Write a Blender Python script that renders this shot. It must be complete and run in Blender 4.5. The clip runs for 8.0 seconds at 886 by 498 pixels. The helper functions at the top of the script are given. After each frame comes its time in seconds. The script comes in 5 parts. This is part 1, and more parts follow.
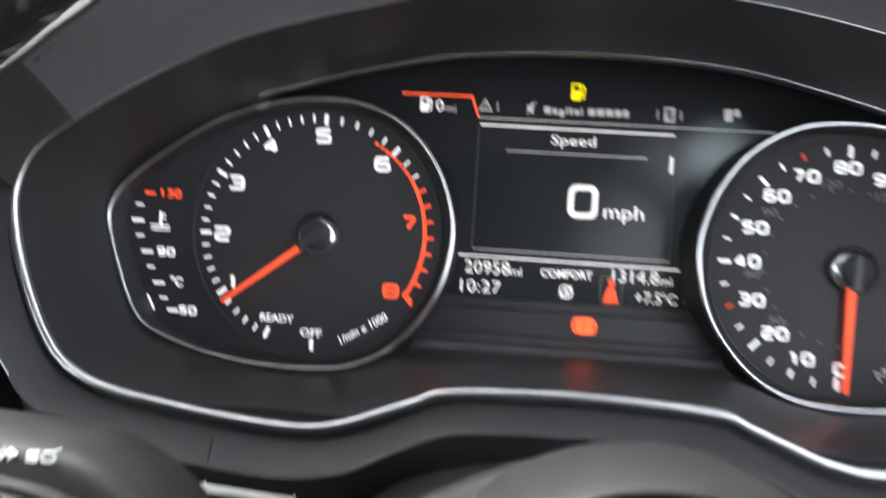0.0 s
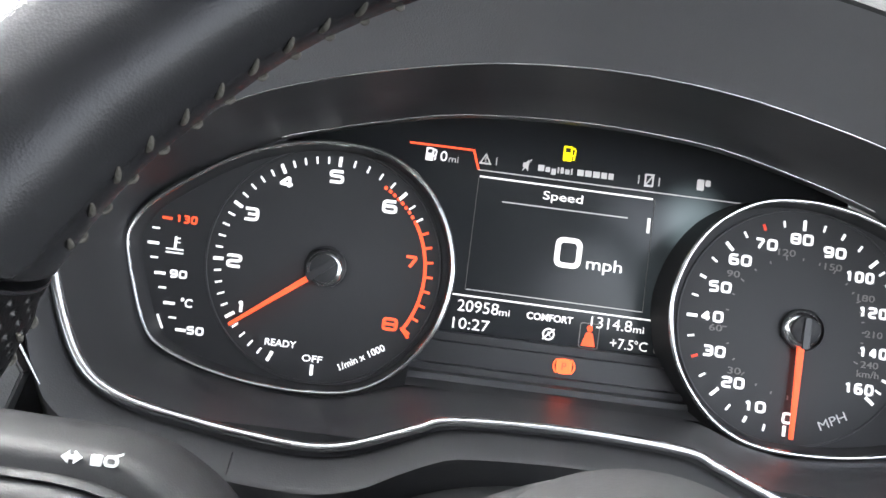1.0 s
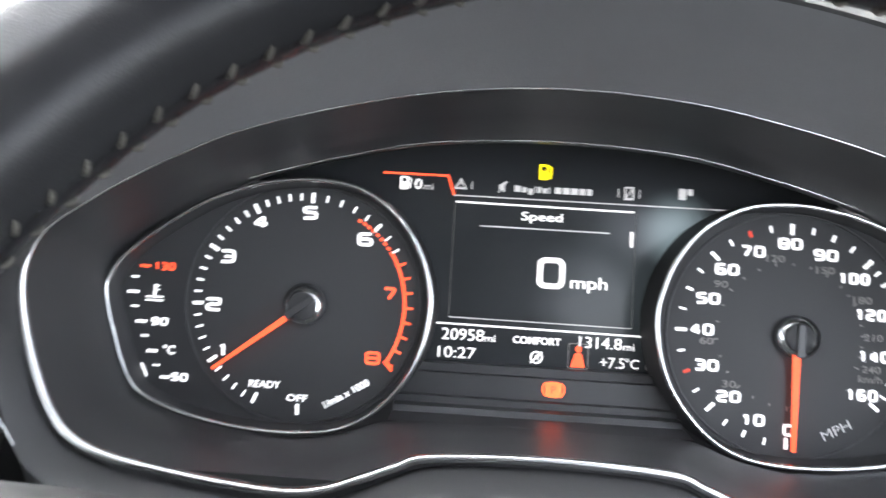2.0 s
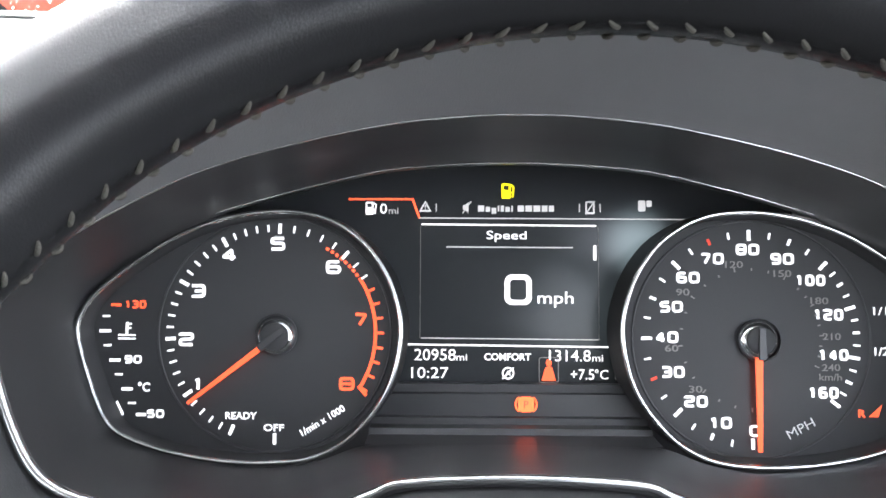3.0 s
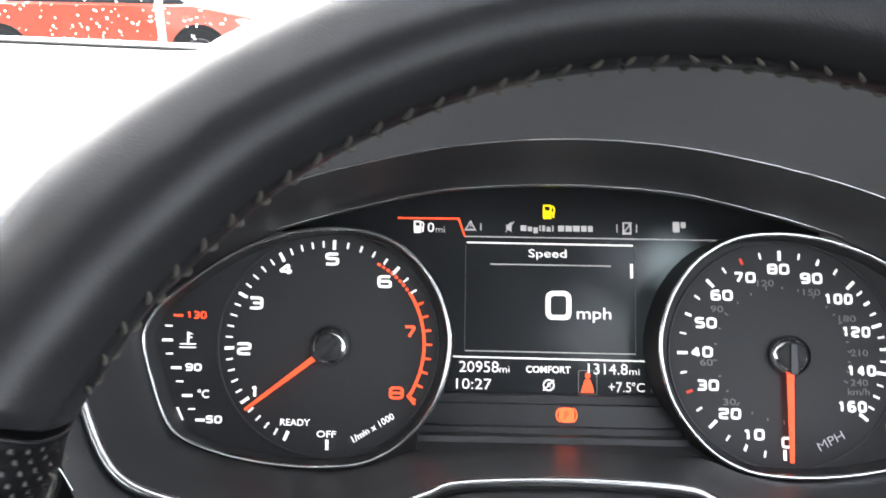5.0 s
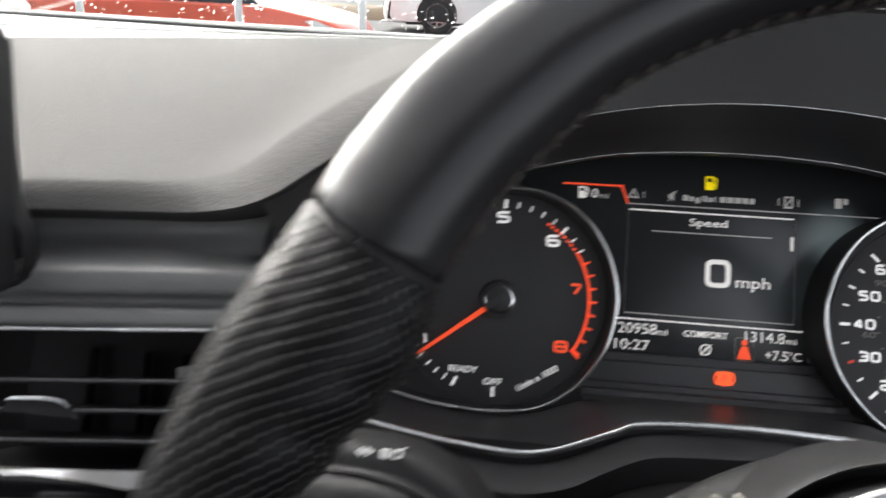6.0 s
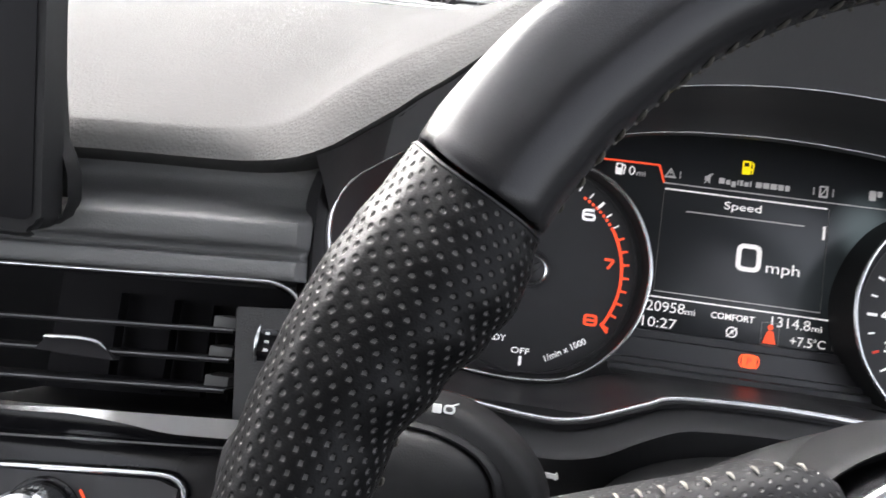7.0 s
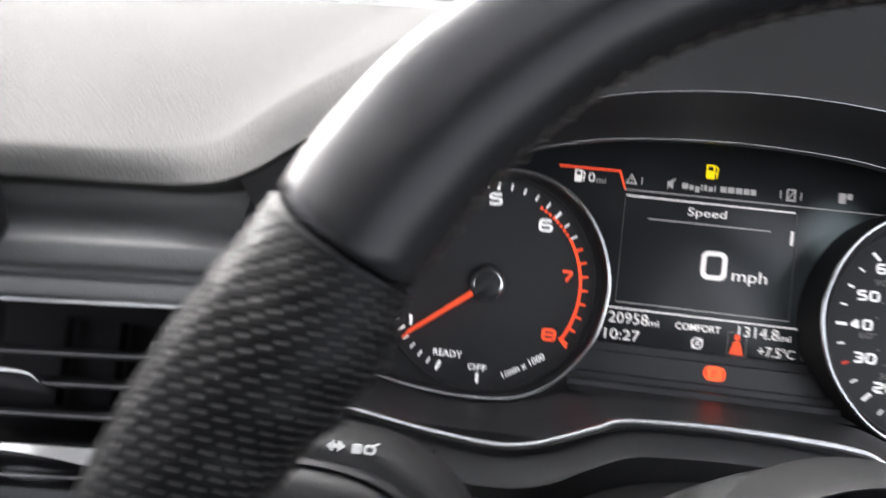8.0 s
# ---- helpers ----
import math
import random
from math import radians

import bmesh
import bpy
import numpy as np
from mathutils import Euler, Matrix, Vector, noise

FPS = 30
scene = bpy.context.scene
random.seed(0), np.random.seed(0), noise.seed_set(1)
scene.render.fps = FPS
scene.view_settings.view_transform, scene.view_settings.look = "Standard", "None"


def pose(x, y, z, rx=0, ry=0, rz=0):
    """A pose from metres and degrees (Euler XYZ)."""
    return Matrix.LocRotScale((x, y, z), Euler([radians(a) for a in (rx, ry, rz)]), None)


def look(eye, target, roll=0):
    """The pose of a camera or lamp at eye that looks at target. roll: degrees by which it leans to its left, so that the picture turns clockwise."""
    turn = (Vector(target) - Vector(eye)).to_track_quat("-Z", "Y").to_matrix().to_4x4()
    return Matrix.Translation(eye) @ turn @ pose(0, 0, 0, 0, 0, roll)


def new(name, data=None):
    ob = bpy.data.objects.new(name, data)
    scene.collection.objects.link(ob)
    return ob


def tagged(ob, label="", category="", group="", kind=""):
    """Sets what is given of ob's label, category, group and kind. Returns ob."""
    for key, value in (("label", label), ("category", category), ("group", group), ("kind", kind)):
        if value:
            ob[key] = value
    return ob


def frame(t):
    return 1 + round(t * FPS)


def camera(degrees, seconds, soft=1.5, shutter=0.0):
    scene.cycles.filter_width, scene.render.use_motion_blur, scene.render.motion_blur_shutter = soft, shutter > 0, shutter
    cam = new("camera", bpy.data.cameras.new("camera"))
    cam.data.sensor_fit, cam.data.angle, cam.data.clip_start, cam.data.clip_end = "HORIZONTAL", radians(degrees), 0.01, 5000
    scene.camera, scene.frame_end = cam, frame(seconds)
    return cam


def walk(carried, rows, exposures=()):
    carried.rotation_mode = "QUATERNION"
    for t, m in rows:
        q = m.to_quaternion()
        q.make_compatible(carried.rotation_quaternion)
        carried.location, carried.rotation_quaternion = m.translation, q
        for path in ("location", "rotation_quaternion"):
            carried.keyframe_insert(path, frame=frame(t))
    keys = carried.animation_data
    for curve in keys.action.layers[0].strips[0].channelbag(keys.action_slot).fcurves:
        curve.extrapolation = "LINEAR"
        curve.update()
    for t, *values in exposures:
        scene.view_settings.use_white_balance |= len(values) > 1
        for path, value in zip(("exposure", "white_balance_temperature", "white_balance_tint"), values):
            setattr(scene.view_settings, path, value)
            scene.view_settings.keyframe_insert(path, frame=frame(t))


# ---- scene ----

# ------------------------------------------------------------ camera and its walk
cam = camera(62.16, 8.0, soft=1.5, shutter=0.8)

# the dash frame: millimetres, x right, y ahead into the dials, z up along the dial faces, which lean back
TILT = 27.0
DASH = pose(0, 0, 0.85, -TILT, 0, 0)


def eye(x, y, z, yaw, pitch, roll):
    return DASH @ pose(x, y, z, 90 + pitch, 0, yaw) @ pose(0, 0, 0, 0, 0, roll)


ROWS = [
    (0.0, -0.0304, -0.3047, -0.0028, 4.21, -0.05, 3.59),
    (0.1, -0.0367, -0.3089, -0.0031, 2.33, -0.93, 3.64),
    (0.2, -0.0390, -0.3109, -0.0031, 1.69, -0.80, 3.72),
    (0.3, -0.0413, -0.3128, -0.0031, 0.58, -0.86, 4.09),
    (0.4, -0.0436, -0.3147, -0.0030, 0.50, -0.07, 4.86),
    (0.5, -0.0459, -0.3167, -0.0030, 1.06, 0.34, 5.26),
    (0.8, -0.0504, -0.3263, -0.0019, 0.49, 2.17, 6.43),
    (1.0, -0.0534, -0.3327, -0.0011, 0.11, 2.72, 7.21),
    (1.2, -0.0514, -0.3316, -0.0006, 1.37, 2.35, 6.65),
    (1.5, -0.0483, -0.3299, 0.0002, 2.08, 3.00, 5.80),
    (1.9, -0.0411, -0.3282, 0.0100, 2.12, 2.98, 4.13),
    (2.0, -0.0303, -0.3282, 0.0089, 2.59, 3.41, 3.44),
    (2.1, -0.0343, -0.3267, 0.0060, 0.66, 3.77, 2.93),
    (2.2, -0.0283, -0.3272, 0.0076, 0.96, 3.47, 2.69),
    (3.3, -0.0238, -0.3355, 0.0191, 1.05, 4.00, -0.18),
    (3.5, -0.0295, -0.3342, 0.0205, 1.66, 4.17, 0.27),
    (4.0, -0.0288, -0.3326, 0.0208, 2.04, 3.41, -0.53),
    (4.2, -0.0307, -0.3353, 0.0158, 2.02, 3.63, -0.45),
    (5.3, -0.0494, -0.3567, 0.0125, 1.85, 6.15, 1.86),
    (5.5, -0.0548, -0.3579, 0.0136, 2.78, 5.90, 2.42),
    (5.7, -0.0659, -0.3578, 0.0087, 3.74, 5.92, 3.26),
    (5.9, -0.0885, -0.3702, -0.0090, 5.67, 6.28, 3.72),
    (6.0, -0.1006, -0.3723, -0.0179, 5.42, 6.23, 4.29),
    (6.1, -0.1068, -0.3794, -0.0179, 5.48, 5.55, 4.70),
    (6.3, -0.1122, -0.3801, -0.0232, 3.47, 4.67, 6.38),
    (6.5, -0.1175, -0.3759, -0.0324, 3.37, 5.61, 7.01),
    (7.0, -0.1232, -0.3739, -0.0268, 4.37, 4.69, 7.76),
    (7.3, -0.1174, -0.3698, -0.0303, 5.49, 4.06, 7.62),
    (7.5, -0.1185, -0.3697, -0.0298, 5.00, 4.01, 7.60),
    (7.9, -0.1120, -0.3592, -0.0072, 2.71, 2.70, 7.13),
    (8.0, -0.0977, -0.3609, -0.0094, 5.02, 3.67, 6.50),
]
EXPOSURES = [(0.0, 2.97, 6400, 10), (0.5, 3.13, 6400, 10), (1.0, 3.56, 6350, 10), (1.5, 3.64, 6330, 10), (2.0, 3.78, 6300, 10), (4.2, 3.8, 6300, 10), (5.3, 2.96, 6500, 10), (6.0, 2.12, 6600, 10), (6.5, 2.46, 6450, 13), (7.0, 2.6, 6450, 13), (8.0, 2.6, 6450, 13)]
walk(cam, [(r[0], eye(*r[1:])) for r in ROWS], EXPOSURES)

# ------------------------------------------------------------ world and sun
world = bpy.data.worlds.new("overcast_sky")
scene.world = world
world.use_nodes = True
wn, wl = world.node_tree.nodes, world.node_tree.links
wn.clear()
sky = wn.new("ShaderNodeTexSky")
sky.sky_type, sky.sun_disc = "NISHITA", False
sky.sun_elevation, sky.sun_rotation = radians(35), radians(-39)
sky.dust_density, sky.air_density = 4.0, 1.0
grey = wn.new("ShaderNodeHueSaturation")
grey.inputs["Saturation"].default_value = 0.25
back = wn.new("ShaderNodeBackground")
back.inputs["Strength"].default_value = 0.15
wout = wn.new("ShaderNodeOutputWorld")
wl.new(sky.outputs[0], grey.inputs["Color"])
wl.new(grey.outputs[0], back.inputs["Color"])
wl.new(back.outputs[0], wout.inputs["Surface"])

sun = new("sun", bpy.data.lights.new("sun", "SUN"))
sun.data.energy, sun.data.angle, sun.data.color = 1.4, radians(55), (1.0, 0.98, 0.95)
sun.matrix_basis = look((-2.4, 3.0, 3.6), (0, 0, 0.9))


# ------------------------------------------------------------ materials
GLOW = 0.135  # how bright the lit signs are beside the daylight


def material(name, colour, rough=0.5, metal=0.0, grain=0.0, grain_size=900.0, blotch=0.0, blotch_size=25.0, emit=0.0, coat=0.0, spec=0.5):
    """A surface in metres: fine relief (grain per metre), colour blotches, and light where the thing gives off light."""
    m = bpy.data.materials.new(name)
    m.use_nodes = True
    n, l = m.node_tree.nodes, m.node_tree.links
    b = n["Principled BSDF"]
    b.inputs["Base Color"].default_value = (*colour, 1)
    b.inputs["Roughness"].default_value = rough
    b.inputs["Metallic"].default_value = metal
    b.inputs["Specular IOR Level"].default_value = spec
    b.inputs["Coat Weight"].default_value = coat
    if emit:
        b.inputs["Emission Color"].default_value = (*colour, 1)
        b.inputs["Emission Strength"].default_value = emit * GLOW
    co = n.new("ShaderNodeTexCoord")
    if blotch:
        t = n.new("ShaderNodeTexNoise")
        t.inputs["Scale"].default_value, t.inputs["Detail"].default_value = blotch_size, 6
        l.new(co.outputs["Object"], t.inputs["Vector"])
        r = n.new("ShaderNodeMapRange")
        r.inputs["To Min"].default_value, r.inputs["To Max"].default_value = 1 - blotch, 1 + blotch
        l.new(t.outputs["Fac"], r.inputs["Value"])
        mix = n.new("ShaderNodeMix")
        mix.data_type, mix.blend_type = "RGBA", "MULTIPLY"
        mix.inputs["Factor"].default_value = 1
        mix.inputs[6].default_value = (*colour, 1)
        l.new(r.outputs[0], mix.inputs[7])
        l.new(mix.outputs[2], b.inputs["Base Color"])
        r2 = n.new("ShaderNodeMapRange")
        r2.inputs["To Min"].default_value, r2.inputs["To Max"].default_value = max(rough - 0.5 * blotch * rough, 0.02), min(rough + 0.5 * blotch * rough, 1)
        l.new(t.outputs["Fac"], r2.inputs["Value"])
        l.new(r2.outputs[0], b.inputs["Roughness"])
    if grain:
        v = n.new("ShaderNodeTexVoronoi")
        v.inputs["Scale"].default_value = grain_size
        l.new(co.outputs["Object"], v.inputs["Vector"])
        t2 = n.new("ShaderNodeTexNoise")
        t2.inputs["Scale"].default_value, t2.inputs["Detail"].default_value = grain_size * 0.35, 4
        l.new(co.outputs["Object"], t2.inputs["Vector"])
        add = n.new("ShaderNodeMath")
        add.operation = "ADD"
        l.new(v.outputs["Distance"], add.inputs[0])
        l.new(t2.outputs["Fac"], add.inputs[1])
        bump = n.new("ShaderNodeBump")
        bump.inputs["Strength"].default_value, bump.inputs["Distance"].default_value = grain, 0.0004
        l.new(add.outputs[0], bump.inputs["Height"])
        l.new(bump.outputs[0], b.inputs["Normal"])
    return m


def perforated(name, colour, rough):
    """Leather with a staggered grid of punched holes; u and v are in millimetres."""
    m = material(name, colour, rough, spec=0.24, grain=0.1, grain_size=2200, blotch=0.15, blotch_size=60)
    n, l = m.node_tree.nodes, m.node_tree.links
    b = n["Principled BSDF"]
    uv = n.new("ShaderNodeTexCoord")
    sep = n.new("ShaderNodeSeparateXYZ")
    l.new(uv.outputs["UV"], sep.inputs[0])

    def calc(op, a, c=None):
        k = n.new("ShaderNodeMath")
        k.operation = op
        for i, s in enumerate((a, c)):
            if s is None:
                continue
            if isinstance(s, (int, float)):
                k.inputs[i].default_value = s
            else:
                l.new(s, k.inputs[i])
        return k.outputs[0]

    pitch = 4.15
    row = calc("DIVIDE", sep.outputs[1], pitch * 0.5)
    odd = calc("MULTIPLY", calc("MODULO", calc("FLOOR", row), 2.0), 0.5)
    fu = calc("SUBTRACT", calc("FRACT", calc("ADD", calc("DIVIDE", sep.outputs[0], pitch), odd)), 0.5)
    fv = calc("MULTIPLY", calc("SUBTRACT", calc("FRACT", row), 0.5), 0.5)
    d = calc("SQRT", calc("ADD", calc("MULTIPLY", fu, fu), calc("MULTIPLY", fv, fv)))
    r = n.new("ShaderNodeMapRange")
    r.inputs["From Min"].default_value, r.inputs["From Max"].default_value = 0.07, 0.17
    l.new(d, r.inputs["Value"])
    bump = n.new("ShaderNodeBump")
    bump.inputs["Strength"].default_value, bump.inputs["Distance"].default_value = 1.0, 0.00045
    l.new(r.outputs[0], bump.inputs["Height"])
    old = b.inputs["Normal"].links[0].from_node
    l.new(bump.outputs[0], old.inputs["Normal"])
    src = b.inputs["Base Color"].links[0].from_socket
    mix = n.new("ShaderNodeMix")
    mix.data_type, mix.blend_type = "RGBA", "MIX"
    mix.inputs[6].default_value = (0.1, 0.099, 0.096, 1)  # paler holes, painting in the light their walls catch
    l.new(r.outputs[0], mix.inputs["Factor"])
    l.new(src, mix.inputs[7])
    l.new(mix.outputs[2], b.inputs["Base Color"])
    return m


SOFT_GREY = material("soft_touch_grey", (0.078, 0.078, 0.0765), 0.85, spec=0.06, grain=0.5, grain_size=700, blotch=0.08)
LEDGE_GREY = material("grey_moulded_ledge", (0.2, 0.2, 0.2), 0.5, grain=0.3, grain_size=1100, blotch=0.1)
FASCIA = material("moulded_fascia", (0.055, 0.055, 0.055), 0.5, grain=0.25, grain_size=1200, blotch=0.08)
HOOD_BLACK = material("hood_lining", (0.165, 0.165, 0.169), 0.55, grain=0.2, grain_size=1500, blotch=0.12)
RECESS_BLACK = material("recess_plastic", (0.026, 0.026, 0.027), 0.55, grain=0.09, grain_size=1300, blotch=0.12)
STALK_BLACK = material("stalk_plastic", (0.015, 0.015, 0.0157), 0.6, spec=0.3, grain=0.09, grain_size=1500, blotch=0.12)
SHROUD = material("black_shroud_plastic", (0.032, 0.032, 0.033), 0.5, grain=0.09, grain_size=1300, blotch=0.1)
SATIN = material("satin_black_plastic", (0.04, 0.04, 0.042), 0.4, grain=0.06, grain_size=1500, blotch=0.1)
GLOSS = material("piano_black", (0.008, 0.008, 0.009), 0.16, blotch=0.15, spec=0.3)
DUCT = material("matt_duct_black", (0.026, 0.025, 0.027), 0.8, blotch=0.1, spec=0.2)
SCREEN_OFF = material("switched_off_glass", (0.008, 0.008, 0.0095), 0.2, blotch=0.1, spec=0.1)
FACE = material("dial_face_black", (0.033, 0.033, 0.035), 0.6, grain=0.08, grain_size=2200, blotch=0.1)
GLASS_BLACK = material("display_black", (0.034, 0.036, 0.039), 0.22, blotch=0.1, spec=0.4)
CHROME = material("satin_chrome", (0.78, 0.79, 0.79), 0.16, metal=1.0, blotch=0.15, blotch_size=80)
ALU = material("brushed_aluminium", (0.76, 0.76, 0.76), 0.26, metal=1.0, blotch=0.12, blotch_size=150)


def painted_reflection(m, spots):
    """A reflection in the dark panel, painted as soft glowing spots: x, z, reach in metres, strength."""
    n, l = m.node_tree.nodes, m.node_tree.links
    b = n["Principled BSDF"]
    co = n.new("ShaderNodeTexCoord")
    total = None
    for x, z, reach, power in spots:
        d = n.new("ShaderNodeVectorMath")
        d.operation = "DISTANCE"
        l.new(co.outputs["Object"], d.inputs[0])
        d.inputs[1].default_value = (x, 0.015, z)
        r = n.new("ShaderNodeMapRange")
        r.interpolation_type = "SMOOTHERSTEP"
        r.inputs["From Min"].default_value, r.inputs["From Max"].default_value = 0, reach
        r.inputs["To Min"].default_value, r.inputs["To Max"].default_value = power, 0
        l.new(d.outputs["Value"], r.inputs["Value"])
        if total is None:
            total = r.outputs[0]
        else:
            add = n.new("ShaderNodeMath")
            l.new(total, add.inputs[0])
            l.new(r.outputs[0], add.inputs[1])
            total = add.outputs[0]
    b.inputs["Emission Color"].default_value = (0.75, 0.95, 1, 1)
    l.new(total, b.inputs["Emission Strength"])


# bluish reflection on the display, put in as two glowing spots
painted_reflection(GLASS_BLACK, ((0.061, 0.044, 0.023, 0.022), (0.036, 0.016, 0.045, 0.0028)))
LEATHER = material("black_leather", (0.018, 0.018, 0.0192), 0.25, spec=0.25, grain=0.08, grain_size=2200, blotch=0.15, blotch_size=50)
PERF = material("punched_leather", (0.006, 0.006, 0.0063), 0.4, spec=0.1, grain=0.1, grain_size=2200, blotch=0.15, blotch_size=60)
# hole floors coloured pale, standing in for glints on the hole rims
PIT = material("pale_hole_floor", (0.085, 0.083, 0.081), 0.9, spec=0.1, blotch=0.2, blotch_size=300)
PERF_GREY = perforated("perforated_spoke_leather", (0.034, 0.034, 0.035), 0.5)
PALE_THREAD = material("pale_thread", (0.34, 0.325, 0.285), 0.8, grain=0.6, grain_size=2500, blotch=0.2, blotch_size=400)
THREAD = material("beige_thread", (0.075, 0.07, 0.058), 0.8, grain=0.6, grain_size=2500, blotch=0.2, blotch_size=400)
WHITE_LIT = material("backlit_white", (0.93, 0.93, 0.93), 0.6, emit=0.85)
PIXEL = material("display_white", (0.93, 0.9, 0.88), 0.6, emit=0.8)
PIXEL_DIM = material("display_grey", (0.55, 0.53, 0.52), 0.6, emit=0.45)
KMH = material("dim_grey_print", (0.2, 0.19, 0.18), 0.6, emit=0.12)
ORANGE = material("backlit_orange_red", (1.0, 0.095, 0.03), 0.6, emit=0.95)
DIM_RED = material("dim_red_print", (0.75, 0.06, 0.03), 0.6, emit=0.5)
YELLOW = material("backlit_yellow", (1.0, 0.78, 0.0), 0.6, emit=0.9)
LAMP = material("brake_lamp_red", (1.0, 0.11, 0.03), 0.6, emit=1.7)
PRINT = material("white_print", (0.75, 0.75, 0.73), 0.6, blotch=0.1)
VANE_END = material("pale_vane_end", (0.2, 0.2, 0.195), 0.6, blotch=0.1)
HEADLINER = material("headliner_cloth", (0.45, 0.44, 0.425), 0.95, grain=0.4, grain_size=500, blotch=0.05)
TRIM_DARK = material("door_trim", (0.04, 0.04, 0.042), 0.6, grain=0.3, grain_size=900, blotch=0.1)


# ------------------------------------------------------------ building helpers
ORIGIN = {}
MM = 0.001


def thing(name, origin, label, category, frame_m=DASH, group="", kind=""):
    ob = new(name)
    ob.empty_display_size = 0.02
    ob.matrix_basis = frame_m @ Matrix.Translation(Vector(origin))
    ORIGIN[ob.name] = Vector(origin)
    return tagged(ob, label, category, group, kind)


def root(ob):
    while ob.parent:
        ob = ob.parent
    return ob


def finish(bm, sharp=38):
    bmesh.ops.remove_doubles(bm, verts=bm.verts, dist=1e-6)
    for f in bm.faces:
        f.smooth = True
    for e in bm.edges:
        if len(e.link_faces) == 2 and e.calc_face_angle(0) > radians(sharp):
            e.smooth = False


def part(name, bm, mat, parent, label="", sharp=38, flip=True):
    if flip:
        bmesh.ops.recalc_face_normals(bm, faces=bm.faces)
    finish(bm, sharp)
    bmesh.ops.translate(bm, verts=bm.verts, vec=-ORIGIN[root(parent).name])
    me = bpy.data.meshes.new(name)
    bm.to_mesh(me)
    bm.free()
    me.materials.append(mat)
    ob = new(name, me)
    ob.parent = parent
    if label:
        tagged(ob, label)
    return ob


def solo(name, bm, mat, label, category, frame_m=None, kind="", sharp=38, group=""):
    """A thing of one mesh."""
    bmesh.ops.recalc_face_normals(bm, faces=bm.faces)
    finish(bm, sharp)
    c = sum((v.co for v in bm.verts), Vector()) / len(bm.verts)
    bmesh.ops.translate(bm, verts=bm.verts, vec=-c)
    me = bpy.data.meshes.new(name)
    bm.to_mesh(me)
    bm.free()
    me.materials.append(mat)
    ob = new(name, me)
    ob.matrix_basis = (frame_m or Matrix()) @ Matrix.Translation(c)
    return tagged(ob, label, category, group, kind)


def V(x, y, z):
    return Vector((x * MM, y * MM, z * MM))


def smooth(points, n, closed=False):
    """n points evenly along a Catmull-Rom curve through the given ones."""
    p = [Vector(q) for q in points]
    ext = [p[-1]] + p + [p[0], p[1]] if closed else [2 * p[0] - p[1]] + p + [2 * p[-1] - p[-2]]
    fine = []
    for i in range(1, len(ext) - 2):
        a, b, c, d = ext[i - 1 : i + 3]
        for k in range(12):
            t = k / 12
            fine.append(0.5 * (2 * b + (c - a) * t + (2 * a - 5 * b + 4 * c - d) * t * t + (3 * b - a - 3 * c + d) * t**3))
    fine.append(p[0].copy() if closed else p[-1].copy())
    run = [0.0]
    for a, b in zip(fine, fine[1:]):
        run.append(run[-1] + (b - a).length)
    out, j = [], 0
    for i in range(n):
        s = run[-1] * i / (n if closed else n - 1)
        while j < len(run) - 2 and run[j + 1] < s:
            j += 1
        w = (s - run[j]) / max(run[j + 1] - run[j], 1e-9)
        out.append(fine[j].lerp(fine[j + 1], min(w, 1)))
    return out


def grid(bm, rows, wrap=False, uv=None):
    """Faces between rows of points; wrap joins each row's ends."""
    vs = [[bm.verts.new(p) for p in r] for r in rows]
    layer = bm.loops.layers.uv.verify() if uv else None
    for i in range(len(rows) - 1):
        m = len(rows[i])
        for j in range(m if wrap else m - 1):
            k = (j + 1) % m
            f = bm.faces.new((vs[i][j], vs[i][k], vs[i + 1][k], vs[i + 1][j]))
            if uv:
                for loop, (a, c) in zip(f.loops, ((i, j), (i, j + 1), (i + 1, j + 1), (i + 1, j))):
                    loop[layer].uv = uv(a, c)
    return vs


def sweep(bm, path, radius, sides=8, closed=False, flat=1.0, caps=True):
    """A tube along a path; radius is one number or one for each point."""
    n = len(path)
    rad = radius if isinstance(radius, (list, tuple)) else [radius] * n
    rows, side = [], None
    for i in range(n):
        a = path[(i - 1) % n] if closed or i else path[i]
        b = path[(i + 1) % n] if closed or i < n - 1 else path[i]
        d = (b - a).normalized()
        if side is None:
            side = d.cross(Vector((0.013, 1, 0.007))).normalized()
        side = (side - d * side.dot(d)).normalized()
        up = d.cross(side)
        rows.append([path[i] + rad[i] * (math.cos(t) * side + flat * math.sin(t) * up) for t in (2 * math.pi * k / sides for k in range(sides))])
    if closed:
        rows.append(rows[0])
    vs = grid(bm, rows, wrap=True)
    if caps and not closed:
        bm.faces.new(vs[0][::-1])
        bm.faces.new(vs[-1])
    return bm


def prism(bm, outline, y0, y1):
    """An outline of (x, z) in mm, drawn through from y0 to y1."""
    a = [bm.verts.new(V(x, y0, z)) for x, z in outline]
    b = [bm.verts.new(V(x, y1, z)) for x, z in outline]
    bm.faces.new(a)
    bm.faces.new(b[::-1])
    for i in range(len(a)):
        j = (i + 1) % len(a)
        bm.faces.new((a[i], b[i], b[j], a[j]))
    return bm


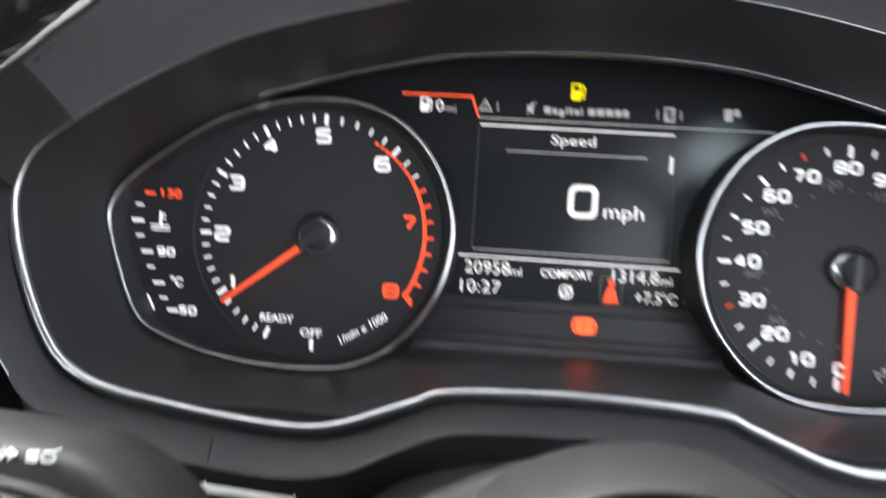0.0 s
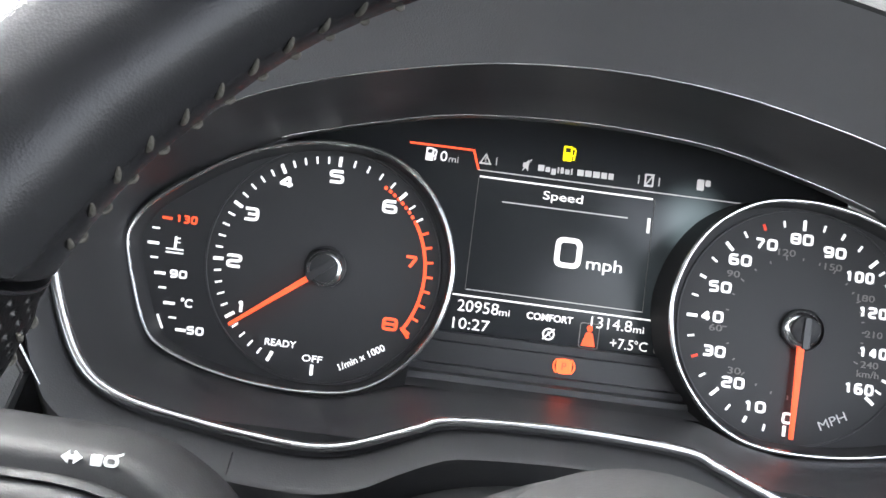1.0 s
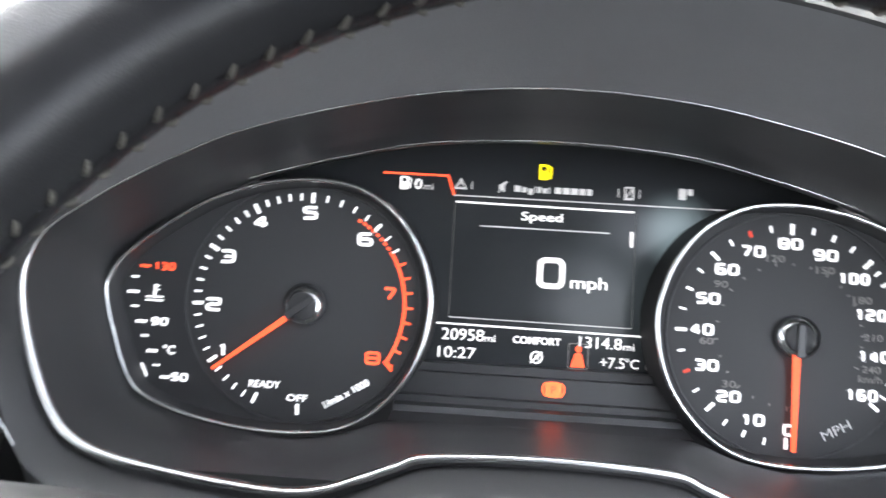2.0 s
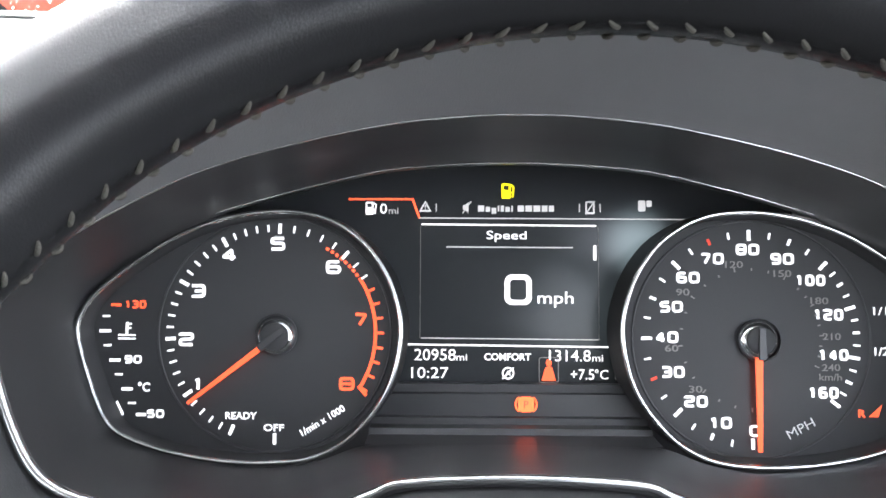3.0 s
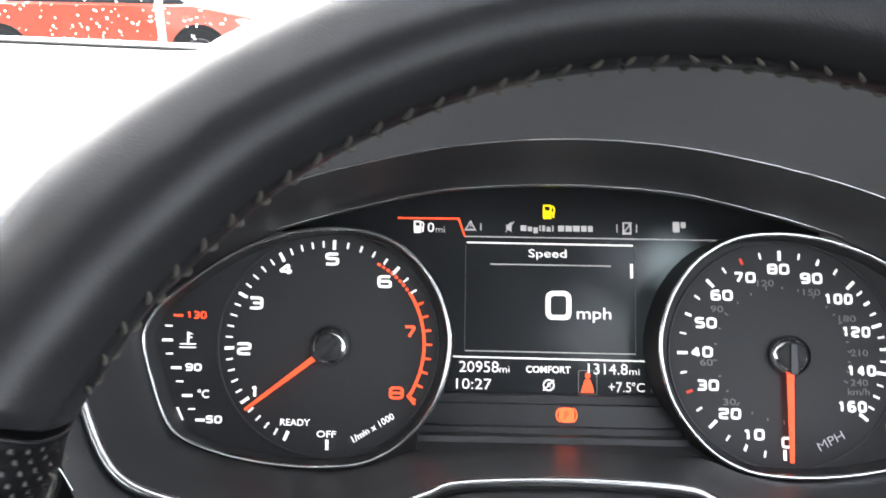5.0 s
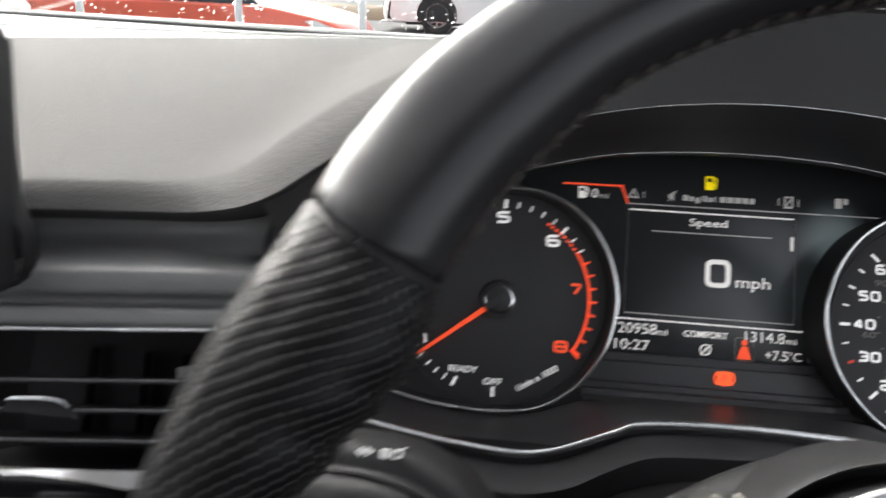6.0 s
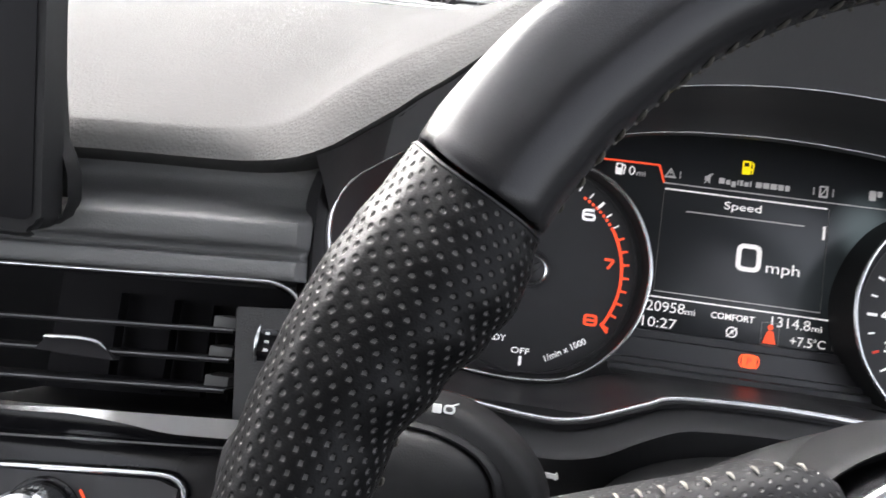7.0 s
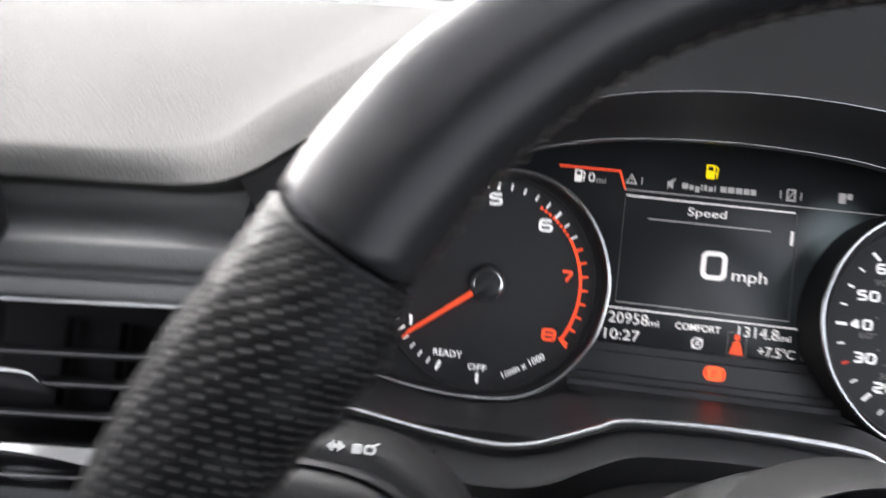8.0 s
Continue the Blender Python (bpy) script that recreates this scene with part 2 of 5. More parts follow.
def box(bm, x0, x1, y0, y1, z0, z1, bevel=0.0, turn=None, seg=2):
    """A box in mm with rounded edges."""
    r = bmesh.ops.create_cube(bm, size=1)
    for v in r["verts"]:
        v.co = Vector(((x0 + x1) / 2 + v.co.x * (x1 - x0), (y0 + y1) / 2 + v.co.y * (y1 - y0), (z0 + z1) / 2 + v.co.z * (z1 - z0))) * MM
    verts = r["verts"]
    if bevel:
        edges = list({e for v in verts for e in v.link_edges})
        out = bmesh.ops.bevel(bm, geom=edges, offset=bevel * MM, segments=seg, affect="EDGES", profile=0.5)
        verts = list({v for f in out["faces"] for v in f.verts} | {v for v in verts if v.is_valid})
    if turn is not None:
        bmesh.ops.transform(bm, matrix=turn, verts=verts)
    return bm


def metres_box(bm, x0, x1, y0, y1, z0, z1, bevel=0.0, turn=None):
    return box(bm, x0 * 1000, x1 * 1000, y0 * 1000, y1 * 1000, z0 * 1000, z1 * 1000, bevel * 1000, turn)


def bar(bm, x0, z0, x1, z1, width, y, thick=0.25, width1=None):
    """A printed bar on a face, from one place to another, in mm."""
    d = Vector((x1 - x0, 0, z1 - z0))
    s = Vector((-d.z, 0, d.x)).normalized() * 0.5
    w1 = width if width1 is None else width1
    o = [Vector((x0, 0, z0)) + s * width, Vector((x1, 0, z1)) + s * w1, Vector((x1, 0, z1)) - s * w1, Vector((x0, 0, z0)) - s * width]
    return prism(bm, [(p.x, p.z) for p in o], y, y - thick)


def spin(bm, cx, cz, profile, n=48):
    """A turned body about an axis along y; profile of (radius, y) in mm."""
    rows = [[V(cx + r * math.sin(t), y, cz + r * math.cos(t)) for t in (2 * math.pi * k / n for k in range(n))] for r, y in profile]
    grid(bm, rows, wrap=True)
    return bm


def lettering(bm, body, cx, cz, w, h, y, angle=0.0, bold=0.0, thick=0.2, shear=0.0):
    """Characters of the built-in font, fitted to a box w by h mm about (cx, cz), standing on the plane y."""
    cu = bpy.data.curves.new("lettering", "FONT")
    cu.body, cu.size, cu.offset, cu.shear = body, 1.0, bold, shear
    cu.resolution_u = 3
    tmp = new("lettering", cu)
    bpy.context.view_layer.update()
    me = bpy.data.meshes.new_from_object(tmp.evaluated_get(bpy.context.evaluated_depsgraph_get()))
    bpy.data.objects.remove(tmp)
    bpy.data.curves.remove(cu)
    co = np.array([v.co[:2] for v in me.vertices])
    lo, hi = co.min(0), co.max(0)
    c, s = math.cos(radians(angle)), math.sin(radians(angle))
    tb = bmesh.new()
    tb.from_mesh(me)
    bpy.data.meshes.remove(me)
    ext = bmesh.ops.extrude_face_region(tb, geom=list(tb.faces))
    top = {g for g in ext["geom"] if isinstance(g, bmesh.types.BMVert)}
    for v in tb.verts:
        a = ((v.co.x - lo[0]) / (hi[0] - lo[0]) - 0.5) * w
        b = ((v.co.y - lo[1]) / (hi[1] - lo[1]) - 0.5) * h
        v.co = V(cx + c * a - s * b, y - (thick if v in top else 0), cz + s * a + c * b)
    me2 = bpy.data.meshes.new("lettering")
    tb.to_mesh(me2)
    tb.free()
    bm.from_mesh(me2)
    bpy.data.meshes.remove(me2)
    return bm


def ribbon(bm, pts, width, y, thick=0.2, closed=False):
    """A flat printed stroke with mitred corners along (x, z) points in mm."""
    p = [Vector((a, b)) for a, b in pts]
    n, left, right = len(p), [], []
    for i in range(n):
        before = (p[i] - p[i - 1]).normalized() if closed or i else (p[1] - p[0]).normalized()
        after = (p[(i + 1) % n] - p[i]).normalized() if closed or i < n - 1 else before
        d = (before + after).normalized()
        half = 0.5 * width / max(d.dot(after), 0.5)
        side = Vector((-d.y, d.x)) * half
        left.append(p[i] + side)
        right.append(p[i] - side)
    rows = [[V(a.x, y, a.y) for a in left], [V(a.x, y - thick, a.y) for a in left], [V(a.x, y - thick, a.y) for a in right], [V(a.x, y, a.y) for a in right]]
    cols = [list(c) for c in zip(*rows)]
    vs = grid(bm, cols + ([cols[0]] if closed else []), wrap=True)
    if not closed:
        bm.faces.new(vs[0][::-1])
        bm.faces.new(vs[-1])


# square-shouldered figures of the dials: strokes on a unit box
STROKES = {
    "0": ([(0, 0.5), (0, 1), (1, 1), (1, 0), (0, 0)], True),
    "1": ([(0.25, 0.8), (0.62, 1), (0.62, 0)], False),
    "2": ([(0, 0.86), (0, 1), (1, 1), (1, 0.52), (0, 0.48), (0, 0), (1, 0)], False),
    "3": ([(0, 1), (1, 1), (1, 0), (0, 0)], False),
    "4": ([(0.74, 0), (0.74, 1), (0, 0.28), (1, 0.28)], False),
    "5": ([(1, 1), (0.04, 1), (0, 0.55), (1, 0.55), (1, 0), (0, 0)], False),
    "6": ([(0.95, 1), (0, 1), (0, 0), (1, 0), (1, 0.54), (0.1, 0.54)], False),
    "7": ([(0, 1), (1, 1), (0.38, 0)], False),
    "8": ([(0, 0.5), (0, 1), (1, 1), (1, 0), (0, 0)], True),
    "9": ([(0.05, 0), (1, 0), (1, 1), (0, 1), (0, 0.46), (0.9, 0.46)], False),
}


def eased(pts, closed, r):
    """Corners of a stroke cut round."""
    p, out = [Vector(q) for q in pts], []
    n = len(p)
    for i in range(n):
        if not closed and i in (0, n - 1):
            out.append(tuple(p[i]))
            continue
        a, b, c = p[i - 1], p[i], p[(i + 1) % n]
        if (b - a).normalized().dot((c - b).normalized()) > 0.95:
            out.append(tuple(b))
            continue
        u, v = b + (a - b).normalized() * min(r, (a - b).length * 0.45), b + (c - b).normalized() * min(r, (c - b).length * 0.45)
        for t in (0, 0.35, 0.65, 1):
            out.append(tuple(u * (1 - t) ** 2 + b * 2 * t * (1 - t) + v * t * t))
    return out


def figures(bm, body, cx, cz, w, h, y, width, thick=0.2):
    """A number in square figures, w by h mm over all, about (cx, cz)."""
    gap = width * 0.75
    one = (w - gap * (len(body) - 1)) / len(body)
    for k, ch in enumerate(body):
        x0 = cx - w / 2 + k * (one + gap) + width / 2
        pts, closed = STROKES[ch]
        sx, sz = one - width, h - width
        mm = [(x0 + a * sx, cz - h / 2 + width / 2 + b * sz) for a, b in pts]
        ribbon(bm, eased(mm, closed, 0.24 * h), width, y, thick, closed)
        if ch in "38":
            ribbon(bm, [(x0 + (0.25 if ch == "3" else 0.1) * sx, cz), (x0 + 0.95 * sx, cz)], width * 0.9, y, thick * 0.9)
    return bm


def B():
    return bmesh.new()


# ------------------------------------------------------------ instrument cluster
# half outlines from the top middle round to the bottom middle: outer edge (on y = -60) and the inner edge of the surround
RIM_HALF = [(0, 86), (46, 82.8), (90, 73.7), (121, 64.3), (140, 55.8), (160, 45.2), (180, 32.2), (192, 22), (197.8, 7.4), (196.2, -9), (189.8, -28.5), (181.4, -44.6), (172, -53), (158, -58.2), (139, -61.5), (120, -64.1), (95, -66), (80, -64), (67, -59.4), (54, -54.2), (42, -50.3), (0, -48.6)]
IN_HALF = [(0, 75.2, -20), (32, 74, -20), (60, 71, -20), (90, 64, -20), (112, 58.2, -19), (134, 52, -15), (158, 40.5, -12), (182, 24.4, -11), (191, 13, -11), (193, 1, -11), (188, -18, -11), (180, -37, -11), (171, -45.5, -11), (151, -52, -11), (127, -56, -12), (114, -57, -13), (101, -57, -14), (84, -54, -16), (68, -48, -18), (58, -46, -20), (42, -45.5, -20), (0, -45, -20)]
HOOD_HALF = [(0, 108), (50, 105), (95, 95), (115, 86), (128, 77), (138, 68.5), (149, 58.5), (159, 51), (168, 43), (178, 35.8), (188, 28.3), (196, 24.3), (209, 20.6)]


def both(half):
    """A whole loop from its right half, clockwise from the top middle."""
    return [tuple(p) for p in half] + [(-p[0], *p[1:]) for p in half[-2:0:-1]]


def dense(half, per=5):
    loop = [Vector(p) for p in both(half)]
    n, out = len(loop), []
    for i in range(n):
        a, b, c, d = loop[i - 1], loop[i], loop[(i + 1) % n], loop[(i + 2) % n]
        for k in range(per):
            t = k / per
            out.append(0.5 * (2 * b + (c - a) * t + (2 * a - 5 * b + 4 * c - d) * t * t + (3 * b - a - 3 * c + d) * t**3))
    return out


OUT3 = [(x, -60, z) for x, z in RIM_HALF]
IN3 = [(x, y, z) for x, z, y in IN_HALF]
outer, inner = dense(OUT3), dense(IN3)

cluster = thing("instrument_cluster", (0, 0, 0), "black car instrument cluster with two lit dials and a colour display", "instrument cluster")

bm = B()
mid = [o.lerp(i, 0.45) + Vector((0, 3, 0)) for o, i in zip(outer, inner)]
grid(bm, [[V(*p) for p in ring] for ring in ([o + Vector((0, -1.5, 0)) for o in outer], outer, mid, inner, [i + Vector((0, 6, 0)) for i in inner])], wrap=True)
part("surround", bm, SATIN, cluster, "satin black sloping surround", sharp=60)

bm = B()
radii = []
for p in outer:
    low = min(max((30 - p.z) / 30, 0), 1)
    radii.append((0.42 + 1.4 * low + (0.2 if abs(p.x) > 150 else 0)) * MM)
sweep(bm, [V(p.x, p.y - 1.6, p.z) for p in outer], radii, 8, closed=True)
part("edge_trim", bm, ALU, cluster, "slim chrome edge strip", sharp=80)

bm = B()
top = [p for p in inner if p.z > 52]
top.sort(key=lambda p: p.x)
sweep(bm, [V(p.x, p.y - 0.3, p.z) for p in top], 0.42 * MM, 6)
part("visor_lip", bm, ALU, cluster, sharp=80)

# display, sunk behind the dials
bm = B()
box(bm, -135, 135, 15, 22, -30, 84, 1)
display = part("display", bm, GLASS_BLACK, cluster, "dark glossy colour display showing speed")


def shown(name, bm, mat=PIXEL):
    return part(name, bm, mat, display, sharp=30)


YD = 14.9
bm = B()
bar(bm, -76, 64, -45.4, 64, 0.9, YD)
bar(bm, -45.4, 64.4, -42, 55, 1.0, YD)
shown("tab_line", bm, ORANGE)
for n_, a in enumerate(((-42, 55, 84, 54.6, 0.5, PIXEL_DIM), (-41, 52, 42, 51.4, 0.75, PIXEL), (-29, 41.2, 31, 41, 0.55, PIXEL_DIM), (-41, -2, 43, -2.4, 0.45, PIXEL_DIM), (-47, -5, 48.5, -5.8, 0.75, PIXEL), (-41.4, 51, -41.4, -2, 0.22, KMH), (43, 51, 43, -2.4, 0.22, KMH))):
    bm = B()
    bar(bm, *a[:5], YD)
    shown("rule_line", bm, a[5])
bm = B()
bar(bm, 41.3, 42.2, 41.3, 35, 1.4, YD)
shown("scroll_mark", bm, PIXEL)


def written(name, body, cx, cz, w, h, mat=PIXEL, bold=0.0):
    b = B()
    lettering(b, body, cx, cz, w, h, YD, bold=bold)
    return shown(name, b, mat)


written("word", "Speed", -0.5, 46.3, 19, 5.3, bold=0.004)
written("word", "mph", 22.6, 16.4, 17, 7.4, bold=0.004)
written("number", "20958", -34.2, -9.8, 19.5, 5.4)
written("word", "mi", -21.6, -10.9, 5, 3.0)
written("number", "10:27", -36.6, -18.2, 17.5, 5.2)
written("word", "COMFORT", 0, -10.6, 22, 3.4, bold=0.02)
written("number", "1314.8", 29.2, -9.9, 19.5, 5.3)
written("word", "mi", 42.2, -11.0, 5, 3.0)
written("number", "+7.5", 35.0, -18.6, 11, 4.8)
written("word", "\u00b0C", 44.0, -18.5, 6.2, 4.6)
written("figure", "0", -59.2, 59.4, 3.3, 4.8)
written("word", "mi", -54.4, 58.4, 4.6, 2.9, PIXEL_DIM)

# the large nought: a rounded ring
bm = B()


def rounded(x0, x1, z0, z1, r, n=6):
    out = []
    for cx, cz, a0 in ((x1 - r, z1 - r, 0), (x0 + r, z1 - r, 90), (x0 + r, z0 + r, 180), (x1 - r, z0 + r, 270)):
        for k in range(n + 1):
            a = radians(a0 + 90 * k / n)
            out.append((cx + r * math.cos(a), cz + r * math.sin(a)))
    return out


def ring_of(bm, o, i, y, thick=0.25):
    rows = [[V(x, y, z) for x, z in o], [V(x, y - thick, z) for x, z in o], [V(x, y - thick, z) for x, z in i], [V(x, y, z) for x, z in i]]
    grid(bm, rows, wrap=True)
    return bm


ring_of(bm, rounded(-1.4, 11.4, 13.8, 28.2, 3.6), rounded(1.1, 8.9, 16.2, 25.8, 1.7), YD)
shown("speed_figure", bm)

# the station name: one plain bar to each letter
x = -14.0
for w_, h_, z0 in ((2.9, 4.4, 57.6), (2.1, 3.2, 57.6), (2.2, 4.2, 56.5), (0.7, 4.3, 57.6), (1.5, 4.0, 57.6), (2.1, 3.2, 57.6), (0.7, 4.5, 57.6), (0, 0, 0), (3.0, 4.4, 57.6), (3.1, 4.4, 57.6), (3.2, 4.4, 57.6), (2.7, 4.4, 57.6), (2.4, 4.4, 57.6)):
    if w_ == 0:
        x += 1.6
        continue
    bm = B()
    bar(bm, x, z0 + 0.5 * min(h_, 4), x + w_, z0 + 0.5 * min(h_, 4), min(h_, 4) * 0.72, YD)
    x += w_ + 0.72
    shown("station_bar", bm, PIXEL_DIM)


def pump(cx, cz, s, y):
    """A fuel pump sign, s mm high."""
    b = B()
    ring_of(b, rounded(cx - 0.42 * s, cx + 0.18 * s, cz - 0.5 * s, cz + 0.5 * s, 0.08 * s, 2), rounded(cx - 0.3 * s, cx + 0.06 * s, cz + 0.08 * s, cz + 0.38 * s, 0.03 * s, 2), y)
    prism(b, [(cx - 0.3 * s, cz - 0.45 * s), (cx + 0.06 * s, cz - 0.45 * s), (cx + 0.06 * s, cz + 0.08 * s), (cx - 0.3 * s, cz + 0.08 * s)], y, y - 0.24)
    bar(b, cx + 0.18 * s, cz - 0.1 * s, cx + 0.3 * s, cz - 0.1 * s, 0.08 * s, y)
    bar(b, cx + 0.3 * s, cz - 0.42 * s, cx + 0.38 * s, cz + 0.25 * s, 0.1 * s, y)
    bar(b, cx + 0.22 * s, cz + 0.42 * s, cx + 0.4 * s, cz + 0.22 * s, 0.1 * s, y)
    return b


shown("fuel_sign", pump(-65.2, 59.6, 6.2, YD), PIXEL)
part("fuel_lamp", pump(0.2, 68, 7.2, 14.9), YELLOW, display, "glowing yellow fuel pump sign")
bm = B()
tri = [(-42.3, 58.0), (-36.2, 58.0), (-39.2, 63.4)]
ring_of(bm, tri, [(-41.1, 58.8), (-37.4, 58.8), (-39.2, 62.0)], YD)
bar(bm, -39.2, 61.4, -39.2, 60.0, 0.5, YD)
bar(bm, -39.2, 59.5, -39.2, 59.0, 0.5, YD)
bar(bm, -34, 58.2, -34, 61.8, 0.5, YD)
shown("warning_sign", bm, PIXEL_DIM)
bm = B()
prism(bm, [(-21.3, 58.9), (-20.2, 58.9), (-18.6, 57.4), (-18.6, 62.8), (-20.2, 61.2), (-21.3, 61.2)], YD, YD - 0.25)
bar(bm, -21.4, 57.3, -17.4, 63.0, 0.5, YD)
shown("mute_sign", bm, PIXEL_DIM)
bm = B()
ring_of(bm, rounded(37.0, 41.4, 57.0, 63.2, 0.6, 2), rounded(37.8, 40.6, 58.0, 62.4, 0.2, 2), YD)
bar(bm, 37.0, 57.0, 41.4, 63.2, 0.6, YD)
bar(bm, 34.2, 58.0, 34.2, 62.0, 0.5, YD)
bar(bm, 44.0, 58.0, 44.0, 62.0, 0.5, YD)
shown("phone_sign", bm, PIXEL_DIM)
bm = B()
prism(bm, rounded(62.0, 65.4, 58.4, 63.6, 0.6, 2), YD, YD - 0.25)
prism(bm, rounded(66.0, 68.4, 60.6, 63.6, 0.5, 2), YD, YD - 0.25)
shown("car_sign", bm, PIXEL_DIM)
bm = B()
n_ = 20
ring_of(bm, [(0.2 + 2.9 * math.cos(6.2832 * k / n_), -18.2 + 2.9 * math.sin(6.2832 * k / n_)) for k in range(n_)], [(0.2 + 2.2 * math.cos(6.2832 * k / n_), -18.2 + 2.2 * math.sin(6.2832 * k / n_)) for k in range(n_)], YD)
bar(bm, -2.4, -20.8, 2.8, -15.6, 0.6, YD)
lettering(bm, "A", 0.2, -18.2, 2.4, 2.6, YD)
shown("start_stop_sign", bm, PIXEL)
bm = B()
prism(bm, [(15.9, -21.6), (22.5, -21.6), (21.9, -19.2), (20.9, -15.6), (20.1, -15.0), (18.5, -15.0), (17.7, -15.6), (16.5, -19.2)], YD, YD - 0.3)
prism(bm, [(19.3 + 1.4 * math.cos(6.2832 * k / 12), -13.2 + 1.6 * math.sin(6.2832 * k / 12)) for k in range(12)], YD, YD - 0.3)
part("seat_belt_lamp", bm, ORANGE, display, "glowing orange seat belt sign")
bm = B()
ring_of(bm, rounded(14.6, 24.0, -22.6, -10.6, 1.2, 3), rounded(15.0, 23.6, -22.2, -11.0, 0.9, 3), YD, 0.15)
shown("lamp_box", bm, KMH)

# stepped panel below the display
bm = B()
steps = [(15, -22.6), (11, -23.0), (10.4, -26.6), (8.6, -27.2), (8.2, -37.0), (5.5, -37.6), (4.8, -40.4), (-2, -41.0), (-3.5, -43.6), (-19, -45.2)]
grid(bm, [[V(x, y, z) for x in (-63, -30, 0, 30, 63)] for y, z in steps])
part("lower_step", bm, SATIN, cluster, "ridged satin black panel below the display", sharp=25)
bm = B()
ring_of(bm, rounded(4.4, 11.6, -35.2, -28.2, 2.2), rounded(5.3, 10.7, -34.3, -29.1, 1.6), 8.1, 0.4)
prism(bm, rounded(5.3, 10.7, -34.3, -29.1, 1.6), 8.1, 7.9)
part("parking_brake_lamp", bm, LAMP, cluster, "glowing orange-red parking brake sign")
bm = B()
lettering(bm, "P", 8.0, -31.7, 2.2, 3.4, 7.85, bold=0.01)
part("brake_letter", bm, DIM_RED, cluster)
for sx in (-1, 1):
    bm = B()
    for k in range(9):
        a0, a1 = radians(-50 + 100 * k / 9), radians(-50 + 100 * (k + 1) / 9)
        bar(bm, 8 + sx * 4.9 * math.cos(a0), -31.7 + 4.2 * math.sin(a0), 8 + sx * 4.9 * math.cos(a1), -31.7 + 4.2 * math.sin(a1), 0.7, 8.1)
    part("brake_bracket", bm, LAMP, cluster)
for k in range(2):
    bm = B()
    prism(bm, rounded(50.2, 52.8, -14.6 - 6.5 * k, -10.2 - 6.5 * k, 0.8, 2), 14.9, 14.6)
    part("unlit_sign", bm, KMH, cluster)

POD = [(-104, 55.2), (-122, 53.2), (-135, 49.6), (-147, 44.8), (-159, 37.8), (-171, 29.2), (-184, 18.5), (-189.8, 10), (-192, 1), (-187, -17), (-179, -36), (-170, -44), (-151, -50.5), (-127, -54.5), (-102, -55), (-83, -51.5), (-67, -41), (-53.5, -22), (-48.5, 1), (-51.5, 19), (-59, 34), (-69.5, 45), (-85, 53)]


def pod_path(sx, y, n=150, grow=0.0):
    c = Vector((-112, 0, 0))
    pts = []
    for p in smooth([(x, 0, z) for x, z in POD], n, closed=True):
        p = p + (p - c).normalized() * grow
        pts.append(V(sx * p.x, y, p.z))
    return pts


def tick(parent, *a, mat=None, name="tick"):
    b = B()
    bar(b, *a)
    return part(name, b, mat or WHITE_LIT, parent)


def dial(name, label, sx, cx, cz):
    bm = B()
    face_edge = pod_path(sx, 0.6)
    c0 = [bm.verts.new(p) for p in face_edge]
    bm.faces.new(c0)
    d = part(name, bm, FACE, cluster, label)
    bm = B()
    grid(bm, [pod_path(sx, -10), pod_path(sx, -9, grow=-0.6), pod_path(sx, -2, grow=-1.2), pod_path(sx, 0.5, grow=-2.2)], wrap=True)
    part("well_wall", bm, SATIN, d, sharp=60)
    bm = B()
    grid(bm, [pod_path(sx, -9.5, grow=0.8), pod_path(sx, 4, grow=1.3), pod_path(sx, 14.3, grow=2.0)], wrap=True)
    part("outer_wall", bm, STALK_BLACK, d, sharp=60)
    bm = B()
    sweep(bm, pod_path(sx, -10.2), 1.1 * MM, 8, closed=True)
    part("bezel_ring", bm, CHROME, d, "thin chrome bezel ring", sharp=80)
    bm = B()
    sweep(bm, [V(cx + 53.2 * math.sin(t), 0.45, cz + 53.2 * math.cos(t)) for t in (2 * math.pi * k / 96 for k in range(96))], 0.5 * MM, 6, closed=True)
    part("face_groove", bm, SATIN, d, sharp=80)
    bm = B()
    spin(bm, cx + 0.012 * (cx + 107) + 1.0, cz - 0.6, [(9.4, 0.6), (9.4, -1.2), (8.6, -2.0)], 40)
    part("hub_skirt", bm, SATIN, d)
    return d


def hub(parent, cx, cz):
    bm = B()
    spin(bm, cx, cz, [(6.3, -4.0), (6.3, -5.6), (5.8, -6.1), (0.01, -6.2)], 44)
    part("hub_cap", bm, FACE, parent, "matt black hub cap", sharp=45)
    bm = B()
    spin(bm, cx, cz, [(8.7, -1.9), (8.5, -2.6), (7.8, -3.5), (7.0, -4.2), (6.2, -4.5)], 44)
    part("hub_ring", bm, CHROME, parent, "bevelled chrome hub ring", sharp=80)


def needle(parent, cx, cz, angle, r0, r1, w0, w1):
    """angle: degrees clockwise from straight up."""
    s, c = math.sin(radians(angle)), math.cos(radians(angle))
    bm = B()
    bar(bm, cx + r0 * s, cz + r0 * c, cx + r1 * s, cz + r1 * c, w0, -2.0, 1.0, w1)
    bmesh.ops.bevel(bm, geom=list(bm.edges), offset=0.25 * MM, segments=1, affect="EDGES")
    part("needle", bm, ORANGE, parent, "glowing orange-red needle")
    bm = B()
    bar(bm, cx - 5.6 * s, cz - 5.6 * c, cx + 8.6 * s, cz + 8.6 * c, 3.0, -6.2, 1.1, 3.6)
    bmesh.ops.bevel(bm, geom=list(bm.edges), offset=0.3 * MM, segments=1, affect="EDGES")
    part("needle_cover", bm, SATIN, parent, "black needle cover across the hub")


